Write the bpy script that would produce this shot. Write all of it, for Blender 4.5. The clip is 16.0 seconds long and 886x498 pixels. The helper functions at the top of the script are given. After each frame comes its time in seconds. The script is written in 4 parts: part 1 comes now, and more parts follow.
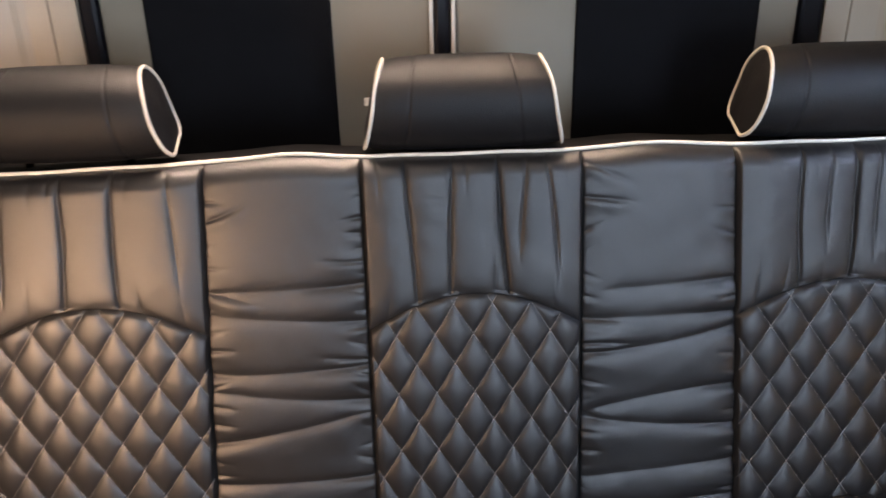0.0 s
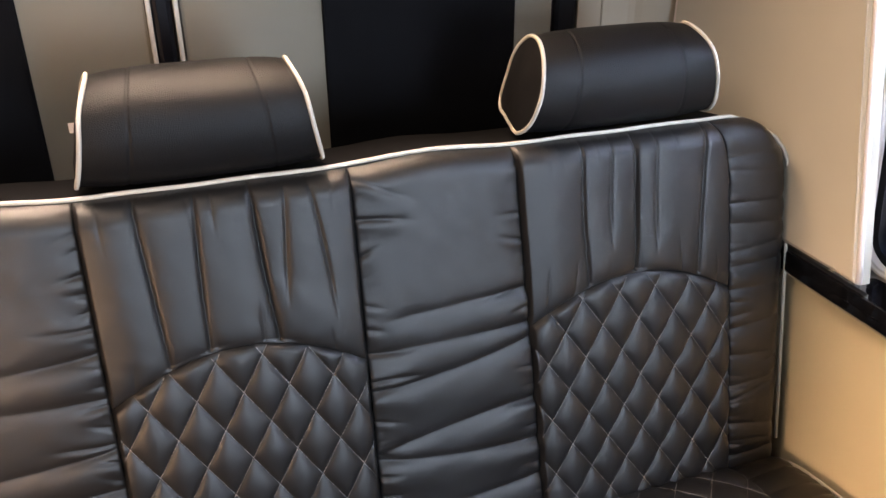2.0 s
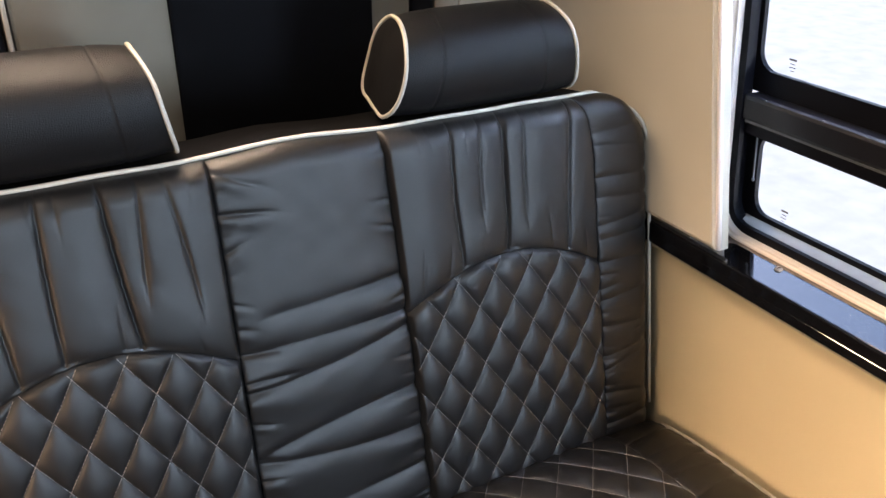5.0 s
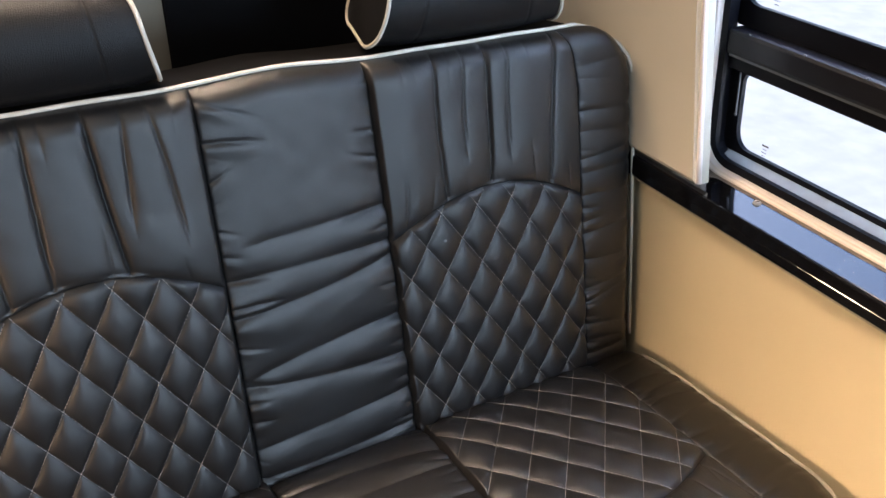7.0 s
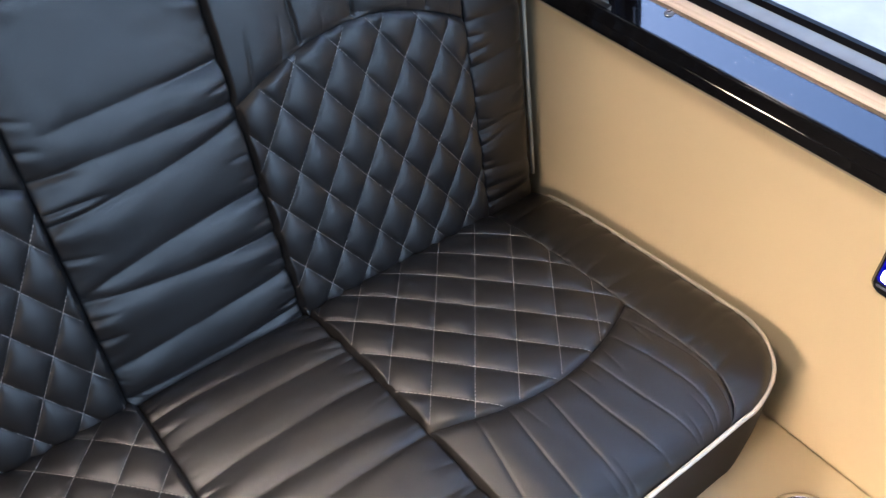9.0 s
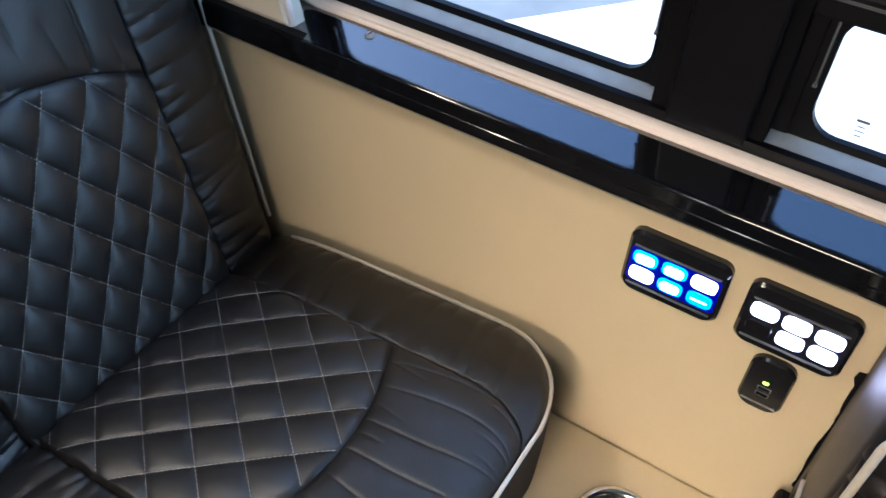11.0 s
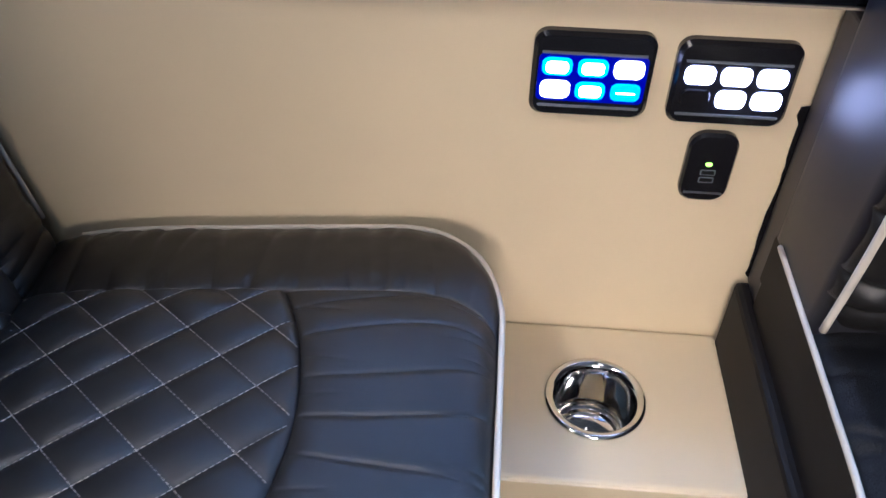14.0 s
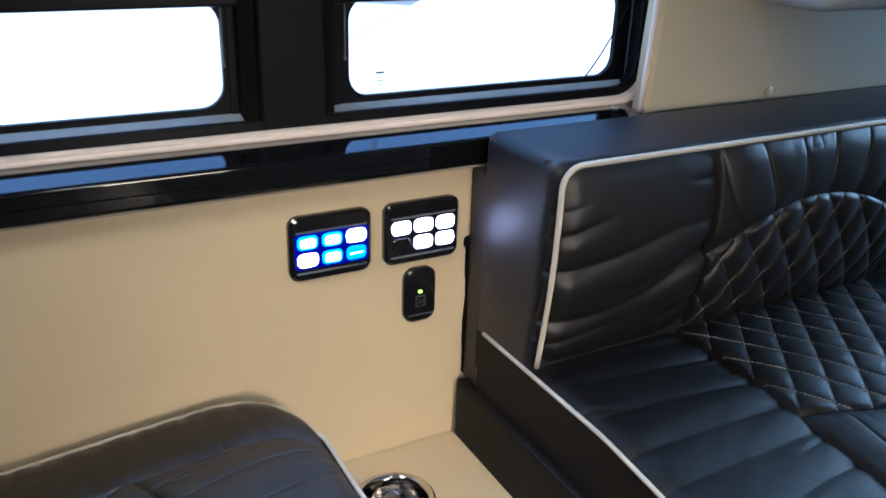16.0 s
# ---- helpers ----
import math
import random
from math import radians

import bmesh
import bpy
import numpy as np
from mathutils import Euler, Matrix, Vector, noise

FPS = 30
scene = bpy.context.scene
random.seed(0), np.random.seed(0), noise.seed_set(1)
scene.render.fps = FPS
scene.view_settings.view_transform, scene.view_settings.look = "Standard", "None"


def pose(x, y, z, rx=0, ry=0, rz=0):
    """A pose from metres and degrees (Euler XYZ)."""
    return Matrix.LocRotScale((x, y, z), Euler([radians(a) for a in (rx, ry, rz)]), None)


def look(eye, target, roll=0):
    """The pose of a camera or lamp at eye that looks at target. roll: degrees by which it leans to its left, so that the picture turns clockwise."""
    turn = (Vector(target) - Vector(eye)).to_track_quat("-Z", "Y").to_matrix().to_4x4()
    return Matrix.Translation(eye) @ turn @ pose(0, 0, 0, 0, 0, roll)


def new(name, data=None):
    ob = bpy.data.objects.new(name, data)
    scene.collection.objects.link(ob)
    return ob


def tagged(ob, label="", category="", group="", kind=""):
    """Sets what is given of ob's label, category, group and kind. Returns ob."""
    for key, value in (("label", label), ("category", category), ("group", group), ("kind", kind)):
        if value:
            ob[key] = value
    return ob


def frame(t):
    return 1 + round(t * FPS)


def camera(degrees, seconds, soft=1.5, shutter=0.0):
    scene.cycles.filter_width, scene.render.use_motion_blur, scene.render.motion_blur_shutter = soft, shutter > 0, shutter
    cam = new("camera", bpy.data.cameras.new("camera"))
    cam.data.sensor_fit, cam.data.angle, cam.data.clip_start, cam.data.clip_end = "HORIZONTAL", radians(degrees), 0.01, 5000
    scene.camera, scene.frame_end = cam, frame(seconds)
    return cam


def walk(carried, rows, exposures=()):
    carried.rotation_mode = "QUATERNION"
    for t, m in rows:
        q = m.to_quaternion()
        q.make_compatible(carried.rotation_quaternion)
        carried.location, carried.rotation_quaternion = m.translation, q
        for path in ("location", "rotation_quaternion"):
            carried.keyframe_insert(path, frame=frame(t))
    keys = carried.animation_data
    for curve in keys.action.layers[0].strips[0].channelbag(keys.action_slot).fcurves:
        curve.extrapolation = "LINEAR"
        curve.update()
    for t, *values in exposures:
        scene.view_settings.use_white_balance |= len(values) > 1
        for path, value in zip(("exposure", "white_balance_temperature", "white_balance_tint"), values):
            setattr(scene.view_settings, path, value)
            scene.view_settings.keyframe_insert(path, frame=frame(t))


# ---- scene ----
cam = camera(55.8, 16.0, shutter=0.2)
PATH = [
    (0, (0.041, 0.138, 1.285), (0.114, 1.966, 0.476), -1.3),
    (0.5, (0.055, 0.264, 1.284), (0.393, 2.045, 0.438), -0.8),
    (1, (0.057, 0.307, 1.278), (0.563, 2.039, 0.415), -0.6),
    (1.5, (0.062, 0.318, 1.29), (0.624, 2.023, 0.407), -0.5),
    (2, (0.074, 0.319, 1.297), (0.672, 2.003, 0.399), -0.3),
    (2.5, (0.078, 0.321, 1.291), (0.726, 1.988, 0.395), -0.2),
    (3, (0.079, 0.325, 1.29), (0.772, 1.972, 0.392), -0.1),
    (3.5, (0.079, 0.326, 1.295), (0.833, 1.94, 0.385), -0.1),
    (4, (0.076, 0.327, 1.294), (0.891, 1.908, 0.38), 0.2),
    (4.2, (0.078, 0.332, 1.291), (0.919, 1.897, 0.372), 0.5),
    (6.3, (0.084, 0.35, 1.289), (0.963, 1.852, 0.302), 1.4),
    (6.5, (0.089, 0.347, 1.289), (0.957, 1.838, 0.278), 1.4),
    (7, (0.087, 0.318, 1.289), (0.934, 1.789, 0.231), 1.4),
    (7.5, (0.1, 0.326, 1.281), (0.942, 1.729, 0.131), 1.7),
    (8, (0.143, 0.361, 1.244), (0.962, 1.665, -0.032), 1.0),
    (8.2, (0.156, 0.379, 1.24), (0.979, 1.623, -0.092), 1.0),
    (10.3, (0.314, 0.5, 1.195), (1.387, 1.422, -0.219), 1.3),
    (10.5, (0.324, 0.502, 1.211), (1.431, 1.349, -0.223), 2.3),
    (11, (0.329, 0.497, 1.222), (1.538, 1.223, -0.197), 2.5),
    (11.5, (0.356, 0.476, 1.216), (1.631, 1.083, -0.2), 2.8),
    (12, (0.373, 0.495, 1.212), (1.678, 1.028, -0.207), 3.3),
    (12.5, (0.366, 0.515, 1.219), (1.686, 1.013, -0.2), 3.1),
    (13, (0.388, 0.548, 1.157), (1.746, 0.924, -0.263), 2.5),
    (13.5, (0.384, 0.571, 1.034), (1.806, 0.791, -0.355), 1.9),
    (14, (0.293, 0.679, 0.997), (1.769, 0.772, -0.349), 1.3),
    (14.5, (0.197, 0.79, 1.011), (1.741, 0.651, -0.253), 1.1),
    (15, (0.133, 0.865, 1.023), (1.671, 0.401, -0.169), 1.7),
    (15.5, (0.108, 0.909, 1.042), (1.652, 0.18, 0.0), 2.6),
    (16, (0.075, 0.921, 1.015), (1.682, 0.029, 0.226), 2.0),
]
EXPOSURES = [(0.0, 1.66, 6650, 21), (0.5, 1.86, 7050, 23), (1.5, 1.78, 6950, 22), (4.0, 1.62, 6650, 18), (8.0, 1.54, 6050, 15), (10.5, 1.22, 5150, 12), (11.0, 1.02, 5150, 8),
             (12.5, 0.98, 5250, 1), (13.0, 0.8, 4600, -4), (13.5, 0.68, 4300, 6), (14.0, 1.05, 4600, 14), (14.5, 1.0, 4800, 15), (15.0, 1.08, 4850, 14), (15.5, 1.17, 4600, 15), (16.0, 0.78, 4850, 7)]
walk(cam, [(t, look(eye, target, roll)) for t, eye, target, roll in PATH], EXPOSURES)

# ---- daylight, lamps added out of view ----
world = bpy.data.worlds.new("world")
scene.world = world
world.use_nodes = True
wn = world.node_tree.nodes
sky = wn.new("ShaderNodeTexSky")
sky.sky_type, sky.sun_disc = "NISHITA", False
sky.sun_elevation, sky.sun_rotation = radians(42), radians(0)
wn["Background"].inputs["Strength"].default_value = 0.15
world.node_tree.links.new(sky.outputs["Color"], wn["Background"].inputs["Color"])

sun = new("sun", bpy.data.lights.new("sun", "SUN"))
sun.data.energy, sun.data.angle, sun.data.color = 4.0, radians(0.5), (1.0, 0.95, 0.88)
sun.matrix_world = look((0, 0, 0), (0.06, -1.0, -0.90))


def area(name, eye, target, sx, sy, watts, colour):
    lamp = new(name, bpy.data.lights.new(name, "AREA"))
    lamp.data.shape, lamp.data.size, lamp.data.size_y = "RECTANGLE", sx, sy
    lamp.data.energy, lamp.data.color = watts, colour
    lamp.matrix_world = look(eye, target)
    return lamp


area("window_daylight", (1.080, 0.60, 1.29), (0.0, 0.62, 0.55), 0.95, 0.08, 2.1, (0.58, 0.75, 1.0))
# unseen cool lamp added in front to put sheen on the backrest
area("windscreen_daylight", (0.66, -1.66, 1.12), (0.45, 1.0, 0.80), 0.55, 0.85, 23.0, (0.62, 0.82, 1.0))
# two unseen warm lamps added at the left, for side wall and bench
wall_fill = area("side_strip_light", (-0.70, 0.52, 0.90), (0.94, 0.48, 0.40), 0.36, 0.24, 1.15, (1.0, 0.72, 0.44))
wall_fill.data.spread = radians(54)
bench_fill = area("wall_strip_light", (-0.715, 0.62, 0.80), (-0.50, 1.19, 0.66), 0.42, 0.30, 1.95, (1.0, 0.66, 0.38))
bench_fill.data.spread = radians(95)
# unseen warm lamps added under the ceiling, without fittings
area("ceiling_strip_light", (-0.20, 0.72, 1.84), (0.0, 1.0, 0.6), 0.40, 0.12, 1.4, (1.0, 0.84, 0.66))
rear_fill = area("ceiling_strip_light", (-0.10, 1.40, 1.84), (-0.15, 0.74, 0.40), 0.90, 0.14, 2.8, (1.0, 0.80, 0.60))
rear_fill.data.spread = radians(64)
corner_fill = area("ceiling_strip_light", (0.12, 1.42, 1.84), (0.86, 0.56, 0.36), 0.34, 0.10, 0.9, (1.0, 0.74, 0.46))
corner_fill.data.spread = radians(66)


# ---- materials ----
def material(name, colour, rough=0.5, metal=0.0, grain=0.0, grain_scale=400.0, vary=0.0, vary_scale=6.0,
             rough_vary=0.0, coat=0.0, pattern="NOISE", sheen=0.0, specular=0.5):
    m = bpy.data.materials.new(name)
    m.use_nodes = True
    nt = m.node_tree
    b = nt.nodes["Principled BSDF"]
    b.inputs["Base Color"].default_value = (*colour, 1)
    b.inputs["Roughness"].default_value = rough
    b.inputs["Metallic"].default_value = metal
    b.inputs["Coat Weight"].default_value = coat
    b.inputs["Coat Roughness"].default_value = 0.04
    b.inputs["Specular IOR Level"].default_value = specular
    b.inputs["Sheen Weight"].default_value = sheen
    tc = nt.nodes.new("ShaderNodeTexCoord")
    if vary or rough_vary:
        n = nt.nodes.new("ShaderNodeTexNoise")
        n.inputs["Scale"].default_value, n.inputs["Detail"].default_value = vary_scale, 5.0
        nt.links.new(tc.outputs["Object"], n.inputs["Vector"])
        if vary:
            ramp = nt.nodes.new("ShaderNodeMix")
            ramp.data_type = "RGBA"
            ramp.inputs["A"].default_value = (*[c * (1 - vary) for c in colour], 1)
            ramp.inputs["B"].default_value = (*[min(1, c * (1 + vary)) for c in colour], 1)
            nt.links.new(n.outputs["Fac"], ramp.inputs["Factor"])
            nt.links.new(ramp.outputs["Result"], b.inputs["Base Color"])
        if rough_vary:
            mr = nt.nodes.new("ShaderNodeMapRange")
            mr.inputs["To Min"].default_value, mr.inputs["To Max"].default_value = rough - rough_vary, rough + rough_vary
            nt.links.new(n.outputs["Fac"], mr.inputs["Value"])
            nt.links.new(mr.outputs["Result"], b.inputs["Roughness"])
    if grain:
        if pattern == "VORONOI":
            g = nt.nodes.new("ShaderNodeTexVoronoi")
            g.feature = "DISTANCE_TO_EDGE"
            out = g.outputs["Distance"]
        else:
            g = nt.nodes.new("ShaderNodeTexNoise")
            g.inputs["Detail"].default_value = 3.0
            out = g.outputs["Fac"]
        g.inputs["Scale"].default_value = grain_scale
        bump = nt.nodes.new("ShaderNodeBump")
        bump.inputs["Strength"].default_value, bump.inputs["Distance"].default_value = grain, 0.0006
        nt.links.new(tc.outputs["Object"], g.inputs["Vector"])
        nt.links.new(out, bump.inputs["Height"])
        nt.links.new(bump.outputs["Normal"], b.inputs["Normal"])
    return m


def glowing(name, colour, strength):
    m = material(name, (0.05, 0.05, 0.06), 0.3)
    b = m.node_tree.nodes["Principled BSDF"]
    b.inputs["Emission Color"].default_value, b.inputs["Emission Strength"].default_value = (*colour, 1), strength
    return m


LEATHER = material("black_leather", (0.0086, 0.0080, 0.0079), 0.38, specular=0.53, grain=0.5, grain_scale=760, vary=0.15, vary_scale=9,
                   rough_vary=0.05, pattern="VORONOI")
LEATHER_DULL = material("black_vinyl_matte", (0.0062, 0.0060, 0.0068), 0.60, specular=0.20, grain=0.5, grain_scale=700, vary=0.2, vary_scale=14)
# pebbled headrest leather; on the sofa seat its darker colour holds the shade
LEATHER_GRAIN = material("black_pebbled_leather", (0.0042, 0.0041, 0.0045), 0.50, specular=0.24, grain=0.9, grain_scale=420, vary=0.2, vary_scale=12,
                         rough_vary=0.05, pattern="VORONOI")
VINYL_SMOOTH = material("smooth_dark_vinyl", (0.013, 0.013, 0.018), 0.42, grain=0.25, grain_scale=800, vary=0.12, vary_scale=8, pattern="VORONOI")
PIPING = material("ivory_piping", (0.52, 0.475, 0.405), 0.45, grain=0.2, grain_scale=900, vary=0.08, vary_scale=30)
THREAD = material("grey_thread", (0.29, 0.265, 0.245), 0.7, vary=0.25, vary_scale=300)
BEIGE = material("beige_vinyl", (0.59, 0.495, 0.328), 0.48, grain=0.45, grain_scale=650, vary=0.07, vary_scale=7, rough_vary=0.08, pattern="VORONOI")
CREAM = material("cream_vinyl", (0.63, 0.565, 0.46), 0.50, grain=0.45, grain_scale=650, vary=0.07, vary_scale=7, rough_vary=0.08, pattern="VORONOI")
# corner vinyl darkened: the rear corner's shade is put into its colour
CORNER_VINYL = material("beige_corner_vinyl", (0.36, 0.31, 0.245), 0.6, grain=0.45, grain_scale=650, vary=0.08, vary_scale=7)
# darker beige: the shade at the van's rear is put into the cloth's colour
BEIGE_SHADED = material("beige_cloth_shaded", (0.195, 0.172, 0.130), 0.75, grain=0.5, grain_scale=900, vary=0.10, vary_scale=7)
PINK_TRIM = material("cream_rubber_trim", (0.86, 0.755, 0.70), 0.60, specular=0.3, grain=0.15, grain_scale=500, vary=0.06, vary_scale=25)
CLOTH_BLACK = material("black_blackout_cloth", (0.006, 0.006, 0.007), 0.9, specular=0.08, grain=0.7, grain_scale=1100, vary=0.25, vary_scale=20)
GLOSS_BLACK = material("gloss_black_trim", (0.004, 0.004, 0.005), 0.08, grain=0.06, grain_scale=300, vary=0.2, vary_scale=30, coat=1.0, specular=0.8)
LIP_BLACK = material("black_trim_lip", (0.004, 0.004, 0.005), 0.08, grain=0.05, grain_scale=80, vary=0.2, vary_scale=30, specular=0.5)
gloss = GLOSS_BLACK.node_tree.nodes["Principled BSDF"]
gloss.inputs["Coat IOR"].default_value = 2.55
GLOSS_BLACK.node_tree.links.new(gloss.inputs["Normal"].links[0].from_socket, gloss.inputs["Coat Normal"])
FRAME_BLACK = material("black_window_frame", (0.0038, 0.0040, 0.0062), 0.42, specular=0.13, grain=0.1, grain_scale=500, vary=0.25, vary_scale=12)
PLASTIC = material("black_plastic", (0.008, 0.008, 0.010), 0.16, grain=0.05, grain_scale=300, vary=0.2, vary_scale=40)
SATIN_BLACK = material("satin_black_plastic", (0.006, 0.006, 0.009), 0.34, grain=0.1, grain_scale=500, vary=0.2, vary_scale=30)
CHROME = material("polished_steel", (0.62, 0.61, 0.59), 0.07, metal=1.0, rough_vary=0.03, vary_scale=60)
SILVER = material("satin_metal", (0.55, 0.55, 0.56), 0.3, metal=1.0, vary=0.1, vary_scale=60)
FLOOR_MAT = material("grey_carpet", (0.09, 0.085, 0.08), 0.95, grain=1.0, grain_scale=500, vary=0.25, vary_scale=30)
CEIL_MAT = material("ceiling_vinyl", (0.26, 0.24, 0.21), 0.6, grain=0.3, grain_scale=500, vary=0.05, vary_scale=4)
GREY_PAD = material("pale_grey_vinyl", (0.68, 0.68, 0.68), 0.5, grain=0.3, grain_scale=500, vary=0.06, vary_scale=8)
ASPHALT = material("pale_asphalt", (0.235, 0.245, 0.26), 0.9, grain=0.9, grain_scale=40, vary=0.28, vary_scale=5.0)
CONCRETE = material("white_concrete", (0.85, 0.85, 0.84), 0.8, grain=0.6, grain_scale=50, vary=0.06, vary_scale=2.0)
GLOW_WHITE = glowing("lit_white_button", (0.88, 0.80, 1.0), 6.50)
GLOW_BLUE = glowing("lit_blue_rim", (0.0, 0.25, 1.0), 2.2)
GLOW_CYAN = glowing("lit_cyan_button", (0.0, 0.36, 1.0), 1.10)
GLOW_PALE = glowing("lit_pale_blue_button", (0.62, 0.90, 1.0), 3.2)
# faint emission imitates blue light spilling from the keys onto the bezel
GLOW_SPILL = glowing("key_spill_glow", (0.0, 0.0, 1.0), 0.13)
GLOW_SPILL.node_tree.nodes["Principled BSDF"].inputs["Base Color"].default_value = (0.003, 0.003, 0.006, 1)
GLOW_SPILL.node_tree.nodes["Principled BSDF"].inputs["Specular IOR Level"].default_value = 0.1
GLOW_GREEN = glowing("green_indicator", (0.55, 1.0, 0.05), 2.40)
TRACK = material("grey_plastic_track", (0.11, 0.12, 0.13), 0.4, grain=0.3, grain_scale=300, vary=0.2, vary_scale=60)
TRACK_GLOSS = material("satin_grey_track", (0.26, 0.285, 0.30), 0.35, grain=0.3, grain_scale=300, vary=0.2, vary_scale=60)
MARK = material("faint_grey_print", (0.16, 0.16, 0.18), 0.6)

GLASS = bpy.data.materials.new("window_glass")
GLASS.use_nodes = True
gb = GLASS.node_tree.nodes["Principled BSDF"]
gb.inputs["Base Color"].default_value = (0.95, 0.98, 1.0, 1)
gb.inputs["Transmission Weight"].default_value, gb.inputs["Roughness"].default_value = 1.0, 0.0
gb.inputs["IOR"].default_value = 1.015


# ---- mesh helpers ----
def empty(name, label, category, group="", kind=""):
    ob = new(name)
    return tagged(ob, label, category, group, kind)


def link_mesh(name, mesh, mat, parent=None, label="", smooth=True):
    mesh.materials.append(mat)
    if smooth:
        mesh.polygons.foreach_set("use_smooth", [True] * len(mesh.polygons))
    ob = new(name, mesh)
    if parent is not None:
        ob.parent = parent
    if label:
        ob["label"] = label
    return ob


def part(name, bm, mat, parent=None, label="", smooth=False):
    me = bpy.data.meshes.new(name)
    bm.normal_update()
    bm.to_mesh(me)
    bm.free()
    return link_mesh(name, me, mat, parent, label, smooth)


def box(x0, y0, z0, x1, y1, z1, bevel=0.004, segments=2):
    bm = bmesh.new()
    bmesh.ops.create_cube(bm, size=1.0)
    for v in bm.verts:
        v.co = Vector((x0 if v.co.x < 0 else x1, y0 if v.co.y < 0 else y1, z0 if v.co.z < 0 else z1))
    if bevel:
        bmesh.ops.bevel(bm, geom=list(bm.edges), offset=bevel, segments=segments, profile=0.5, affect="EDGES")
    return bm


def raw(name, verts, faces, mat, parent=None, label="", smooth=True):
    me = bpy.data.meshes.new(name)
    me.from_pydata([tuple(v) for v in verts], [], faces)
    me.update()
    return link_mesh(name, me, mat, parent, label, smooth)


def grid(name, pts, mat, parent=None, label="", flip=False):
    """A surface through an array of places, rows by columns."""
    r, c = pts.shape[:2]
    i = np.arange(r * c).reshape(r, c)
    q = np.stack([i[:-1, :-1], i[:-1, 1:], i[1:, 1:], i[1:, :-1]], -1).reshape(-1, 4)
    if flip:
        q = q[:, ::-1]
    me = bpy.data.meshes.new(name)
    me.vertices.add(r * c)
    me.vertices.foreach_set("co", pts.reshape(-1).astype(np.float32))
    me.loops.add(q.size)
    me.loops.foreach_set("vertex_index", q.reshape(-1).astype(np.int32))
    me.polygons.add(len(q))
    me.polygons.foreach_set("loop_start", (np.arange(len(q)) * 4).astype(np.int32))
    me.update(calc_edges=True)
    me.validate()
    return link_mesh(name, me, mat, parent, label)


def tube(name, path, radius, mat, parent=None, label="", sides=8, closed=False):
    p = np.array(path, float)
    n = len(p)
    ahead = np.roll(p, -1, 0) - np.roll(p, 1, 0)
    if not closed:
        ahead[0], ahead[-1] = p[1] - p[0], p[-1] - p[-2]
    ahead /= np.linalg.norm(ahead, axis=1)[:, None] + 1e-12
    ref = np.array((0.31, 0.22, 0.92))
    side = np.cross(ahead, ref)
    side /= np.linalg.norm(side, axis=1)[:, None] + 1e-12
    up = np.cross(side, ahead)
    a = np.linspace(0, 2 * np.pi, sides, endpoint=False)
    ring = p[:, None] + radius * (np.cos(a)[None, :, None] * side[:, None] + np.sin(a)[None, :, None] * up[:, None])
    verts = ring.reshape(-1, 3)
    faces = []
    for k in range(n if closed else n - 1):
        for s in range(sides):
            k2, s2 = (k + 1) % n, (s + 1) % sides
            faces.append((k * sides + s, k * sides + s2, k2 * sides + s2, k2 * sides + s))
    if not closed:
        faces += [tuple(range(sides))[::-1], tuple((n - 1) * sides + s for s in range(sides))]
    return raw(name, verts, faces, mat, parent, label)


def rounded(w, h, r, n=6):
    """The outline of a rounded rectangle round the origin."""
    out = []
    for cx, cy, a0 in ((w / 2 - r, h / 2 - r, 0), (-w / 2 + r, h / 2 - r, 90), (-w / 2 + r, -h / 2 + r, 180), (w / 2 - r, -h / 2 + r, 270)):
        for k in range(n + 1):
            a = radians(a0 + 90 * k / n)
            out.append((cx + r * math.cos(a), cy + r * math.sin(a)))
    return out


def slab(outline, place, depth, edge=0.0):
    """A plate of that outline. place(a, b, d) gives the world's place; edge rounds its front rim."""
    bm = bmesh.new()
    n = len(outline)
    rings = [(1.0, 0.0), (1.0, depth - edge)]
    if edge:
        rings += [(0.3, depth - edge * 0.3), (0.0, depth)]
    ca = sum(p[0] for p in outline) / n
    cb = sum(p[1] for p in outline) / n
    loops = []
    for keep, d in rings:
        loop = []
        for a, b in outline:
            da, db = a - ca, b - cb
            ln = math.hypot(da, db)
            s = (ln - edge * (1 - keep)) / ln
            loop.append(bm.verts.new(place(ca + da * s, cb + db * s, d)))
        loops.append(loop)
    for lo, hi in zip(loops, loops[1:]):
        for k in range(n):
            bm.faces.new((lo[k], lo[(k + 1) % n], hi[(k + 1) % n], hi[k]))
    bm.faces.new(loops[-1])
    bm.faces.new(loops[0][::-1])
    bmesh.ops.recalc_face_normals(bm, faces=list(bm.faces))
    return bm


# ---- upholstery ----
RNG = np.random.default_rng(7)
DW, DH = 0.0557, 0.0852   # one stitched diamond


def smooth(x):
    x = np.clip(x, 0, 1)
    return x * x * (3 - 2 * x)


def seam_puff(d, high, soft):
    return high * (1 - np.exp(-np.maximum(d, 0) / soft))


def crease(x, w, above, below):
    """A sharp valley between two broad swells."""
    return -np.exp(-(np.abs(x) / w) ** 1.2) + above * np.exp(-((x - 3.2 * w) / (3.2 * w)) ** 2) + below * np.exp(-((x + 3.2 * w) / (3.2 * w)) ** 2)


def tuck(x, w):
    """A narrow crease between two puffed folds."""
    return -0.50 * np.exp(-np.abs(x) / 0.0015) - 0.22 * np.exp(-np.abs(x) / 0.005) - 0.36 * np.exp(-(np.abs(x) / (3.2 * w)) ** 1.5)


